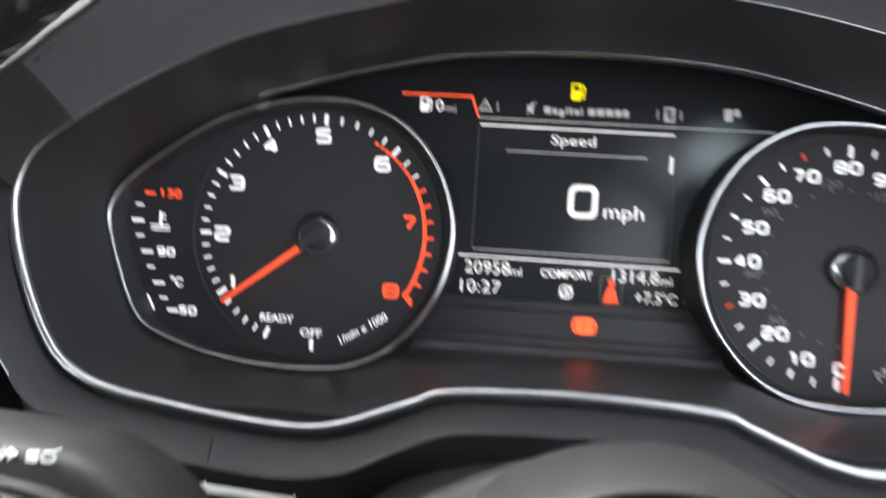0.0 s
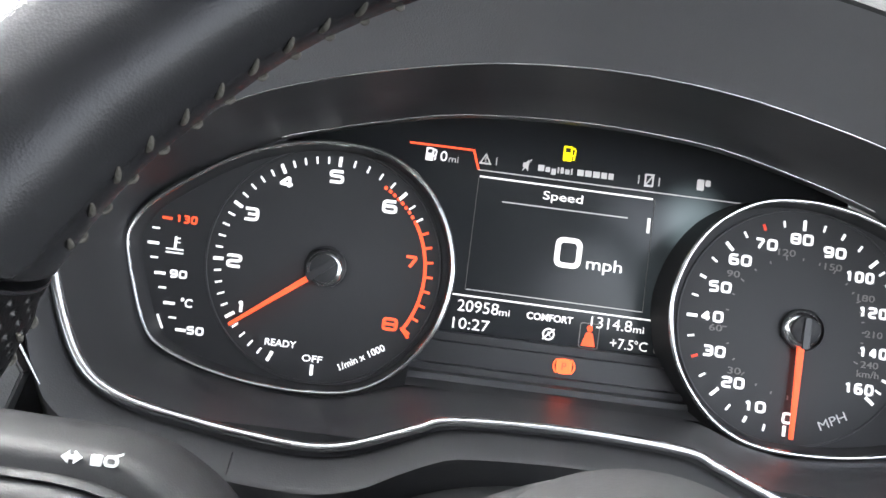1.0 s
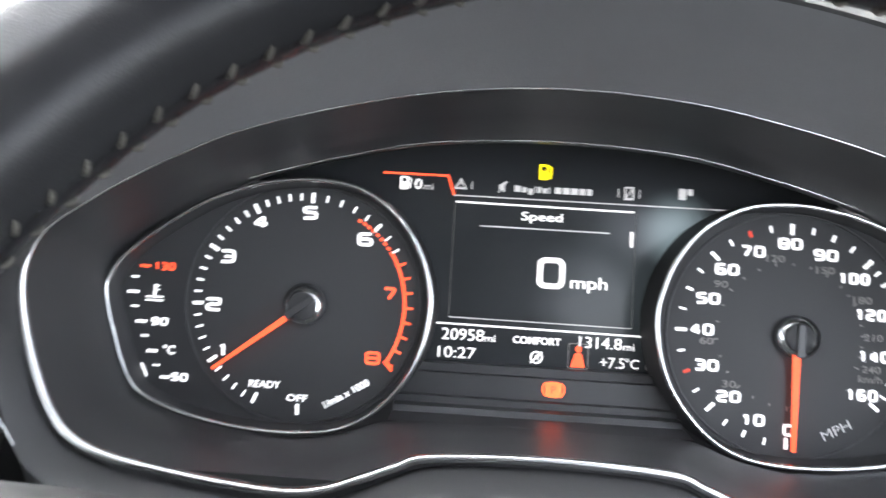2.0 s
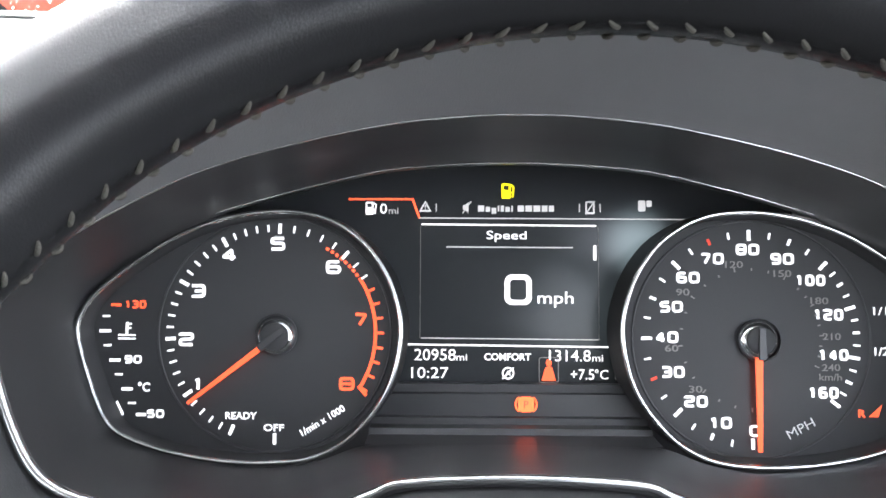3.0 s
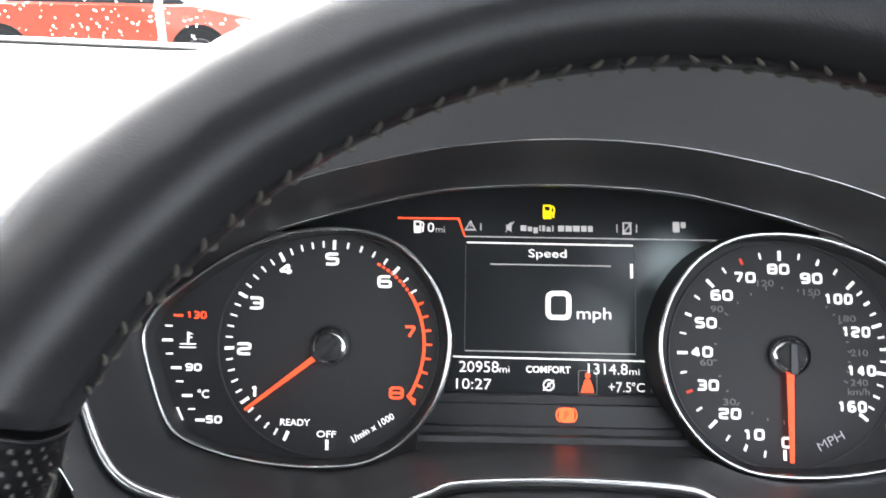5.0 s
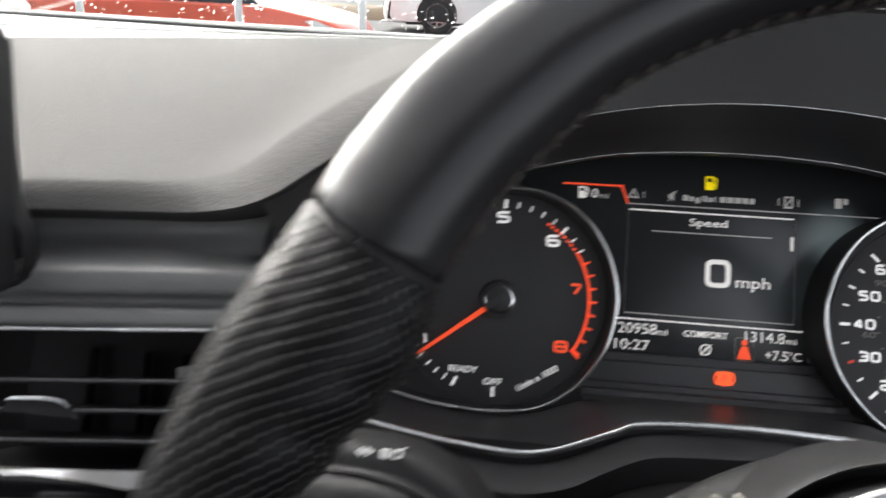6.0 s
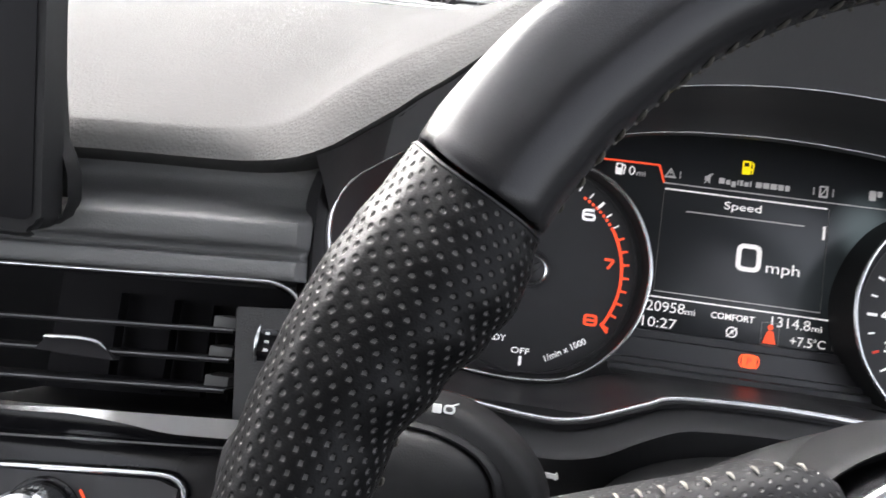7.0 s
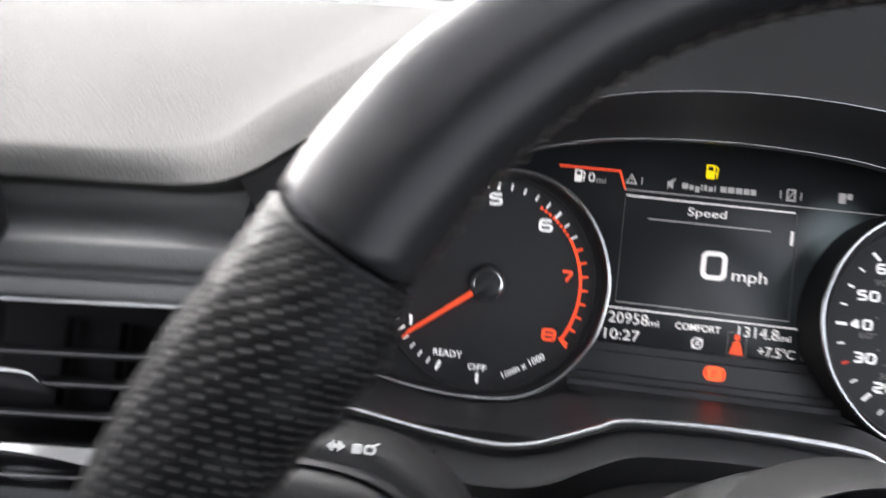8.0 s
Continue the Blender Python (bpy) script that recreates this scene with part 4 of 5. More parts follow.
spin(bm, KX, KZ, [(16.5, -79), (16.5, -81), (15.6, -82), (14.8, -82)], 48)
part("knob_base", bm, GLOSS, climate)
bm = B()
n_ = 96
rows = []
for r, y, kn in ((14.4, -80, 0), (14.4, -83, 1), (14.1, -95, 1), (13.2, -96.5, 0), (11.0, -97, 0), (10.2, -96.4, 0), (10.0, -90, 0), (0.01, -90, 0)):
    rows.append([V(KX + (r + 0.25 * kn * (k % 2)) * math.sin(2 * math.pi * k / n_), y, KZ + (r + 0.25 * kn * (k % 2)) * math.cos(2 * math.pi * k / n_)) for k in range(n_)])
grid(bm, rows, wrap=True)
part("knob", bm, CHROME, climate, "knurled chrome rotary knob", sharp=25)
bm = B()
for k in range(6):
    a0, a1 = 46 + 16 * k / 6, 46 + 16 * (k + 1) / 6
    bar(bm, *polar(KX, KZ, a0, 18.8), *polar(KX, KZ, a1, 18.8), 1.1, -80, 0.3)
part("warm_arc", bm, ORANGE, climate, "red warm-side arc")
bm = B()
bar(bm, -260.2, -119.0, -261.6, -126.0, 1.0, -80, 0.3)
bar(bm, -261.4, -125.6, -267.0, -126.2, 1.0, -80, 0.3)
for k in range(3):
    bar(bm, -266.6 + 1.9 * k, -121.6, -266.9 + 1.9 * k, -124.6, 0.7, -80, 0.3)
part("seat_heat_sign", bm, PRINT, climate)

# ------------------------------------------------------------ centre screen
LEAN = pose(-0.2982, -0.104, -0.0185, 14, 0, 0)
screen = thing("centre_screen", (-380, -95, 40), "dark free-standing tablet screen above the vents", "screen")


def leaned(bm):
    bmesh.ops.transform(bm, matrix=LEAN, verts=bm.verts)
    return bm


bm = B()
prism(bm, rounded(-190, 0, 0, 105, 6), 0, 13)
bmesh.ops.bevel(bm, geom=[e for e in bm.edges if e.is_manifold and abs(e.verts[0].co.y - e.verts[1].co.y) < 1e-6], offset=1.8 * MM, segments=3, affect="EDGES")
part("casing", leaned(bm), STALK_BLACK, screen, "satin black casing")
bm = B()
prism(bm, rounded(-187, -3.4, 4.5, 102, 4), -0.05, -0.5)
part("glass", leaned(bm), SCREEN_OFF, screen, "switched-off dark glass")
bm = B()
rows = []
for z_, g in ((-2, -14), (1, -4), (5, 1.5), (12, 4), (22, 3.6), (30, 1.0), (36, -2), (60, -4), (98, -5), (102, -9)):
    rows.append([V(-182, 12, z_), V(-182, 26, z_), V(g - 10, 27, z_), V(g - 3, 25, z_), V(g, 20, z_), V(g - 1, 12, z_)])
grid(bm, rows)
part("back_shell", leaned(bm), STALK_BLACK, screen, "rounded black back shell", sharp=60)
bm = B()
box(bm, -360, -318, -80, -40, -20, 25, 4)
part("foot", bm, SHROUD, screen)

# ------------------------------------------------------------ steering column and stalks
column = thing("steering_column", (0, -100, -95), "dark plastic steering column cover below the dials", "steering column")
bm = B()
rows = []
for y, a_, b_, zc in ((-56, 74, 34, -104), (-80, 72, 36, -102), (-110, 66, 38, -100), (-140, 60, 38, -98), (-160, 54, 36, -98)):
    rows.append([V(a_ * math.cos(t), y, zc + b_ * (abs(math.sin(t)) ** 0.8) * (1 if math.sin(t) > 0 else -1)) for t in (2 * math.pi * k / 40 for k in range(40))])
grid(bm, rows, wrap=True)
part("cover", bm, STALK_BLACK, column, sharp=60)

stalk = thing("indicator_stalk", (-140, -135, -75), "dark grey indicator stalk with white printed signs", "stalk")
bm = B()
rows = []
outline = [(p.x, p.z) for p in smooth([(x, 0, z) for x, z in ((-196, -62), (-186, -54.6), (-160, -54.4), (-138, -55.2), (-125, -57.4), (-114, -63), (-106, -69), (-100, -76.5), (-97, -85), (-97, -100), (-103, -112), (-140, -116), (-190, -114), (-198, -100), (-199, -80))], 64, closed=True)]
for y, k in ((-108, 0.93), (-116, 1.03), (-124, 1.02), (-130, 1.0), (-134, 0.985), (-137, 0.96), (-138.8, 0.92), (-139.6, 0.86), (-139.9, 0.5), (-139.9, 0.02)):
    rows.append([V(-148 + (x + 148) * k, y, -90 + (z + 90) * k) for x, z in outline])
vs = grid(bm, rows, wrap=True)
bm.faces.new(vs[0][::-1])
part("lever", bm, STALK_BLACK, stalk, "flat-faced grey lever", sharp=50)
bm = B()
box(bm, -104, -62, -118, -104, -104, -90, 3)
part("arm", bm, STALK_BLACK, stalk)
bm = B()
rows = []
for y, k in ((-122, 1.05), (-134, 1.045), (-139, 1.03), (-141.2, 1.0), (-142.2, 0.965), (-141.6, 0.945), (-139.8, 0.938), (-139.8, 0.925), (-142.0, 0.915), (-144.0, 0.87), (-146.4, 0.76), (-147.4, 0.4), (-147.6, 0.02)):
    row = []
    for j in range(36):
        t = 2 * math.pi * j / 36
        ex = abs(math.cos(t)) ** 0.75 * (1 if math.cos(t) > 0 else -1)
        ez = abs(math.sin(t)) ** 0.75 * (1 if math.sin(t) > 0 else -1)
        row.append(V(-157 + 45 * k * ex, y, -88 + 25.5 * k * ez))
    rows.append(row)
grid(bm, rows, wrap=True)
part("switch_cap", bm, STALK_BLACK, stalk, "rounded dark switch cap", sharp=60)
bm = B()


def lever_sign(x, z):
    return -145.4 + (x + 149.4) * 0.72, -57.6 + (z + 57.4) * 0.68


prism(bm, [lever_sign(*p) for p in ((-146.8, -58.2), (-144.4, -58.2), (-144.4, -56.6), (-146.8, -56.6))], -138.8, -139.5)
prism(bm, [lever_sign(*p) for p in ((-144.6, -59.8), (-144.6, -55.0), (-141.8, -57.4))], -138.8, -139.6)
prism(bm, [lever_sign(*p) for p in ((-146.6, -59.8), (-149.4, -57.4), (-146.6, -55.0))], -138.8, -139.6)
prism(bm, [lever_sign(*p) for p in rounded(-138.6, -134.6, -59.6, -55.6, 0.4, 2)], -138.6, -139.5)
ring_of(bm, [lever_sign(*p) for p in rounded(-133.8, -128.6, -59.4, -55.4, 1.6, 3)], [lever_sign(*p) for p in rounded(-132.8, -129.6, -58.6, -56.2, 0.9, 3)], -138.6, 0.9)
prism(bm, [lever_sign(*p) for p in ((-130.2, -56.0), (-127.2, -54.6), (-127.2, -53.8), (-130.2, -55.2))], -138.6, -139.4)
part("printed_sign", bm, PRINT, stalk, "white arrow and lamp signs")
cruise = thing("cruise_stalk", (-130, -132, -118), "short dark lower stalk with a white speed sign", "stalk")
bm = B()
rows = []
for x, k in ((-185, 0.6), (-176, 0.95), (-150, 1.0), (-115, 0.9), (-55, 0.7)):
    rows.append([V(x, -128 + 12 * k * math.cos(t), -122 + 10 * k * math.sin(t)) for t in (2 * math.pi * j / 20 for j in range(20))])
vs = grid(bm, rows, wrap=True)
bm.faces.new(vs[0][::-1])
bm.faces.new(vs[-1])
part("lever", bm, STALK_BLACK, cruise, sharp=60)

# ------------------------------------------------------------ steering wheel
WC = Vector((4.4, -241.4, -70.9))
wheel = thing("steering_wheel", tuple(WC * MM), "black leather steering wheel with perforated grips and stitching", "steering wheel")
SEAM = 62.8
LAY = 0.29  # the wheel lies back this much more than the dial faces
# degrees from the top, middle radius, half breadth, half depth
RIM_FORM = [(0, 153.8, 16.3, 15.2), (20, 153.6, 16.2, 15.2), (36, 153.7, 16.4, 15.2), (50, 152.8, 17.1, 15.5), (58.6, 152.0, 17.2, 15.8), (63.2, 151.2, 16.9, 16.0), (63.9, 150.9, 17.2, 16.1), (66.6, 149.9, 18.2, 16.9), (69.5, 150.1, 19.1, 17.6), (73.2, 151.8, 18.7, 17.4), (77.8, 154.7, 16.7, 16.2), (83.1, 157.9, 14.4, 14.4), (90, 159.7, 13.4, 13.4), (98, 159.2, 13.3, 13.3), (115, 152.6, 13.0, 13.0), (150, 150, 13.6, 13.4), (180, 146, 13.6, 13.4)]


def rim_form(a):
    a = abs(a) if abs(a) <= 180 else 360 - abs(a)
    for p, q in zip(RIM_FORM, RIM_FORM[1:]):
        if a <= q[0]:
            w = (a - p[0]) / (q[0] - p[0])
            w = w * w * (3 - 2 * w)
            return [u + (v - u) * w for u, v in zip(p[1:], q[1:])]
    return RIM_FORM[-1][1:]


def thumb(a):
    """Towards the grips the rim is deeper at the back, and its stitched edge runs round behind."""
    k = min(1, max(0, (abs(a) - 52) / 11))
    return k * k * (3 - 2 * k) * min(1, max(0, (100 - abs(a)) / 20))


def rim_point(a, t, inset=0.0):
    """t: degrees round the section; 0 outward, 90 to the driver, 180 inward."""
    rc, hw, hd = rim_form(a)
    far = abs(a) if abs(a) <= 180 else 360 - abs(a)
    # the seams reach up to a point on the outer side, and the grips have a thumb crest
    a -= math.copysign(0.9, a) * math.exp(-((t - 20) / 40) ** 2 - ((far - SEAM) / 8) ** 2)
    crest = min(1, max(0, (far - SEAM) / 4)) * math.exp(-((max(far, 80) - 80) / 20) ** 2)
    above = min(1, max(0, (SEAM - far) / 3))
    k = 1 + 0.055 * crest * math.exp(-((t - 57) / 12) ** 2)
    k += above * (0.018 * math.exp(-((t - 101) / 13) ** 2) - 0.016 * math.exp(-((t - 66) / 14) ** 2))
    # above the seams the outer side is squarer than the inner
    c, s_ = math.cos(radians(t)), math.sin(radians(t))
    square = 1 - 0.44 * min(1, max(0, (SEAM - far) / 14)) * (c > 0)
    r = rc + (hw * k - inset) * math.copysign(abs(c) ** square, c)
    y = -(hd * k - inset) * math.copysign(abs(s_) ** square, s_) * (1 + (0.5 * thumb(far) if s_ < 0 else 0))
    up = r * math.cos(radians(a))
    return V(WC.x + r * math.sin(radians(a)), WC.y + y + LAY * up, WC.z + up)


def rim_section(a0, a1, n, name, mat, label, uvs=False, lip=0.7):
    bm = B()
    m = 80
    angles = [a0 + (a1 - a0) * k / n for k in range(n + 1)]
    rows = [[rim_point(a0, 360 * j / m, 4) for j in range(m)], [rim_point(a0, 360 * j / m, lip) for j in range(m)]]
    ends = 0.35
    rows += [[rim_point(a + (ends if k == 0 else -ends if k == n else 0), 360 * j / m) for j in range(m)] for k, a in enumerate(angles)]
    rows += [[rim_point(a1, 360 * j / m, lip) for j in range(m)], [rim_point(a1, 360 * j / m, 4) for j in range(m)]]
    if uvs:
        arc = [0, 0] + [k * (a1 - a0) / n * math.pi / 180 * 158 for k in range(n + 1)] + [(a1 - a0) * math.pi / 180 * 158] * 2
        grid(bm, rows, wrap=True, uv=lambda i, j: (arc[i], j / m * 109.8))
    else:
        grid(bm, rows, wrap=True)
    return part(name, bm, mat, wheel, label, sharp=55)


upper = rim_section(-SEAM + 0.2, SEAM - 0.2, 90, "rim_leather", LEATHER, "smooth black leather upper rim")


def punched_grip(a0, a1, per, label):
    """A grip of leather punched with staggered rows of small round holes."""
    bm = B()
    around = 28  # rows of holes round the section, with so many points to a row
    pitch = 1.405  # degrees along the rim
    along = round(abs(a1 - a0) / pitch * per)
    m = around * per
    depths = []
    rows = [[rim_point(a0, 360 * j / m, 4) for j in range(m)], [rim_point(a0, 360 * j / m, 0.7) for j in range(m)]]
    for i in range(along + 1):
        a = a0 + (a1 - a0) * i / along
        u, row, deeps = (abs(a) - SEAM) / pitch - 0.75, [], []
        for j in range(m):
            v = j / per
            k = round(2 * v)
            near = 9.0
            for kk in (k - 1, k, k + 1):
                off = 0.5 * (kk % 2)
                du = u - off - round(u - off)
                near = min(near, math.hypot(du, v - 0.5 * kk))
            deep = min(1.0, max(0.0, 3.0 * (1 - near / 0.165))) if u > -0.3 else 0.0
            deeps.append(deep)
            row.append(rim_point(a, 360 * v / around, 0.4 * deep))
        rows.append(row)
        depths.append(deeps)
    rows += [[rim_point(a1, 360 * j / m, 0.7) for j in range(m)], [rim_point(a1, 360 * j / m, 4) for j in range(m)]]
    vs = grid(bm, rows, wrap=True)
    pit = {v for line, deep in zip(vs[2:], depths) for v, d in zip(line, deep) if d > 0.4}
    for f in bm.faces:
        if sum(v in pit for v in f.verts) >= 3:
            f.material_index = 1
    ob = part("rim_grip", bm, PERF, wheel, label, sharp=70)
    ob.data.materials.append(PIT)
    return ob


grip_l = punched_grip(-SEAM - 0.25, -122, 16, "perforated black leather grip")
punched_grip(SEAM + 0.25, 122, 6, "perforated black leather grip")
rim_section(122.3, 237.7, 60, "rim_leather", LEATHER, "smooth black leather lower rim")

for sx in (-1, 1):
    for nm, a_, out_, r_ in (("seam_welt", SEAM + 0.45, -0.1, 0.42),):
        bm = B()
        sweep(bm, [rim_point(sx * a_, 360 * j / 48, -out_) for j in range(48)], r_ * MM, 8, closed=True)
        part(nm, bm, LEATHER, wheel, "raised leather seam welt", sharp=80)

# hub, airbag cover and spokes
bm = B()
rows = []
HUB = [(66, -74), (60, -68), (48, -59.5), (33, -51.6), (17, -45.6), (0, -43.2)]
hub_top = smooth([(-x, 0, z) for x, z in HUB] + [(x, 0, z) for x, z in HUB[-2::-1]], 41)
for dy, g in ((-132, -4), (-143, -1), (-150, 0), (-156, -3), (-160, -9), (-161, -16)):
    rows.append([V(p.x * (1 + g / 120), dy, p.z + g * (0.5 + 0.5 * math.cos(p.x / 70))) for p in hub_top])
grid(bm, rows)
part("hub_cover", bm, STALK_BLACK, wheel, "satin dark grey hub cover", sharp=60)
bm = B()


def pad_row(y, r):
    return [V(3 + r * math.sin(t), y, -91 + r * (0.97 if math.cos(t) > 0 else 1.06) * math.cos(t)) for t in (2 * math.pi * k / 60 for k in range(60))]


grid(bm, [pad_row(-150, 46), pad_row(-181, 46), pad_row(-187, 45.2), pad_row(-192, 42), pad_row(-196, 33), pad_row(-198, 18), pad_row(-198.5, 0.5)], wrap=True)
bag = part("airbag_cover", bm, LEATHER, wheel, "padded airbag cover", sharp=60)
bm = B()
sweep(bm, pad_row(-189, 46.2), 2.0 * MM, 8, closed=True)
part("airbag_ring", bm, ALU, bag, "satin metal ring round the airbag cover", sharp=80)
bm = B()
grid(bm, [pad_row(-150, 52.5), pad_row(-172, 52.3), pad_row(-176.5, 51.8), pad_row(-178, 51.0), pad_row(-177.4, 50.4)], wrap=True)
part("airbag_collar", bm, STALK_BLACK, bag, "dark collar round the airbag cover", sharp=50)
bm = B()
grid(bm, [pad_row(-177.4, 50.5), pad_row(-172, 50.2), pad_row(-168, 48.6), pad_row(-168, 45.5)], wrap=True)
part("airbag_gap", bm, PERF, bag, "black gap between collar and airbag cover", sharp=50)
# top edge of a spoke from the hub outward, with its height
SPOKE = [(-28.6, -178.0, -61.4, 18), (-29.6, -178.0, -59.5, 20), (-31.4, -178.0, -56.6, 22), (-35.2, -178.0, -54.4, 24), (-43.6, -178.0, -53.5, 25), (-52.1, -178.0, -56.1, 25), (-61.9, -178.0, -60.2, 26), (-72.0, -179.0, -63.2, 28), (-82.4, -181.0, -66.1, 30), (-104.3, -188.0, -71.7, 34), (-128, -203, -75, 38), (-150, -230, -77, 42)]
for sx in (-1, 1):
    bm = B()
    rows, run = [], [0]
    for p, q in zip(SPOKE, SPOKE[1:]):
        run.append(run[-1] + math.hypot(q[0] - p[0], q[1] - p[1]))
    for x, y, z, h in SPOKE:
        sec = [(22, -3), (4, -0.8), (0, 0), (-3.4, -1.6), (-5.2, -5), (-6.4, -h * 0.5), (-5, -h + 3), (0, -h), (22, -h)]
        rows.append([V(sx * -x, y + a, z + b) for a, b in sec])
    vv = [-14, -6, -2, 2, 6, 20, 34, 38, 48]
    vs = grid(bm, rows, uv=lambda i, j: (run[i], vv[j]))
    bm.faces.new(vs[0])
    part("spoke", bm, PERF_GREY, wheel, "perforated leather spoke", sharp=60)


def stitch_mesh(length, r, thread):
    bm = B()
    pts = [Vector((0, 0, 0)) + Vector((0, length * (k / 6 - 0.5), r * 0.9 * math.sin(math.pi * k / 6))) * MM for k in range(7)]
    sweep(bm, pts, [r * MM * q for q in (0.45, 0.8, 1, 1, 1, 0.8, 0.45)], 6)
    bmesh.ops.recalc_face_normals(bm, faces=bm.faces)
    finish(bm, 60)
    me = bpy.data.meshes.new("stitch")
    bm.to_mesh(me)
    bm.free()
    me.materials.append(thread)
    return me


STITCH = stitch_mesh(2.8, 0.5, THREAD)
LONG_STITCH = stitch_mesh(3.4, 0.52, THREAD)
PALE_STITCH = stitch_mesh(3.0, 0.5, PALE_THREAD)


def put_stitch(parent, place, along, out, mesh=STITCH):
    """A stitch on a surface: its length along, its back outward."""
    along, out = along.normalized(), out.normalized()
    side = along.cross(out).normalized()
    out = side.cross(along)
    ob = new("stitch", mesh)
    ob.parent = parent
    m = Matrix((side, along, out)).transposed().to_4x4()
    m.translation = place - ORIGIN[root(parent).name]
    ob.matrix_basis = m
    return ob


def rim_stitches(parent, a0, a1):
    """Two slanting rows on the inner side: long stitches to the driver, shorter ones behind the seam."""
    n = round(abs(a1 - a0) * math.pi / 180 * 137 / 6.7)
    for k in range(n):
        a = a0 + (a1 - a0) * (k + 0.5) / n
        for t, slant, mesh in ((171, -0.55, LONG_STITCH), (195, 0.55, STITCH)):
            way = slant * (1 if a >= 0 else -1)
            t += 25 * thumb(a)
            p = rim_point(a, t)
            q = rim_point(a - way, t + 5.2)
            c = rim_point(a, t, 6)
            put_stitch(parent, p, q - p, p - c, mesh)


rim_stitches(upper, -SEAM + 2, SEAM - 2)
rim_stitches(grip_l, -SEAM - 2, -112)
for k in range(18):
    x = -41 - 5.7 * k
    for (x0, y0, z0, h0), (x1, y1, z1, h1) in zip(SPOKE, SPOKE[1:]):
        if x1 <= x < x0:
            w = (x - x0) / (x1 - x0)
            put_stitch(upper, V(x, y0 + w * (y1 - y0) - 1.6, z0 + w * (z1 - z0) + 0.1), Vector((0.45, -0.8, -0.35)), Vector((0, -0.5, 1)), PALE_STITCH)

# ------------------------------------------------------------ the cabin shell round the camera
def shell_box(name, x0, x1, y0, y1, z0, z1, mat, label, category):
    bm = B()
    metres_box(bm, x0, x1, y0, y1, z0, z1, 0.01)
    return solo(name, bm, mat, label, category, kind="structure")


XL, XR = -1.08, 0.42
shell_box("ceiling", XL + 0.16, XR - 0.16, -2.0, -0.29, 1.42, 1.46, HEADLINER, "pale cloth headliner of the car", "ceiling")
shell_box("floor", XL, XR, -2.0, 0.75, -0.14, -0.1, TRIM_DARK, "dark carpeted car floor", "floor")
shell_box("wall_right", XR, XR + 0.06, -2.0, 0.75, -0.365, 0.85, TRIM_DARK, "dark driver's door trim below the window", "wall")
shell_box("wall_left", XL - 0.06, XL, -2.0, 0.75, -0.365, 0.93, TRIM_DARK, "dark passenger door trim below the window", "wall")
# unseen rear wall, carried up to the roof to cut light from behind
shell_box("wall_back", XL, XR, -2.06, -2.0, -0.365, 1.44, TRIM_DARK, "dark unseen rear wall of the cabin, added to block light", "wall")
shell_box("wall_front", XL, XR, 0.66, 0.72, -0.365, 0.9, TRIM_DARK, "dark bulkhead below the windscreen", "wall")
for belt, rail in ((XL - 0.02, XL + 0.14), (XR + 0.02, XR - 0.14)):
    for y, lab in ((-1.12, "cloth covered middle pillar"), (-1.95, "cloth covered rear pillar")):
        bm = B()
        sweep(bm, [Vector((belt, y, 0.8)), Vector((0.5 * (belt + rail), y, 1.13)), Vector((rail, y, 1.43))], 0.05, 12)
        solo("pillar", bm, HEADLINER, lab, "pillar", kind="structure")
    bm = B()
    sweep(bm, [Vector((belt, 0.7, 0.88)), Vector((0.5 * (belt + rail), 0.24, 1.16)), Vector((rail, -0.29, 1.43))], 0.035, 10)
    solo("pillar", bm, HEADLINER, "sloping windscreen pillar", "pillar", kind="structure")

# ------------------------------------------------------------ outdoors
ASPHALT = material("wet_asphalt", (0.05, 0.05, 0.052), 0.75, spec=0.2, grain=0.5, grain_size=60, blotch=0.35, blotch_size=1.2)
RED_PAINT = material("red_car_paint", (0.74, 0.12, 0.065), 0.3, blotch=0.1, blotch_size=3, coat=0.6)
WHITE_PAINT = material("white_car_paint", (0.78, 0.78, 0.77), 0.3, blotch=0.05, blotch_size=3, coat=0.6)
WHITE_RAIL = material("white_painted_tube", (0.8, 0.8, 0.79), 0.4, blotch=0.1, blotch_size=8)
TYRE = material("tyre_rubber", (0.02, 0.02, 0.02), 0.75, grain=0.4, grain_size=90, blotch=0.2)
RIM_ALLOY = material("alloy_wheel", (0.5, 0.5, 0.51), 0.3, metal=1.0, blotch=0.1)
CAR_GLASS = material("dark_car_glass", (0.015, 0.017, 0.018), 0.08, blotch=0.1)
LAMP_GLASS = material("head_lamp_glass", (0.8, 0.8, 0.8), 0.12, blotch=0.2)
SOIL = material("bare_verge", (0.11, 0.075, 0.04), 0.9, grain=0.8, grain_size=30, blotch=0.4, blotch_size=2)

def level(y):
    """The car park rises a little beyond the first row of cars."""
    k = min(max((y - 10.9) / 2.4, 0), 1)
    return -0.37 + 0.3 * k * k * (3 - 2 * k)


bm = B()
ys = [-400, -200, -100, -50, -20, -8, 0, 4, 8, 10.5] + [10.9 + 0.3 * k for k in range(9)] + [14, 18, 25, 40, 80, 160, 400]
grid(bm, [[Vector((-400 + 50 * i, y, level(y))) for i in range(17)] for y in ys])
solo("ground", bm, ASPHALT, "wet dark asphalt of the car park", "ground", kind="structure")


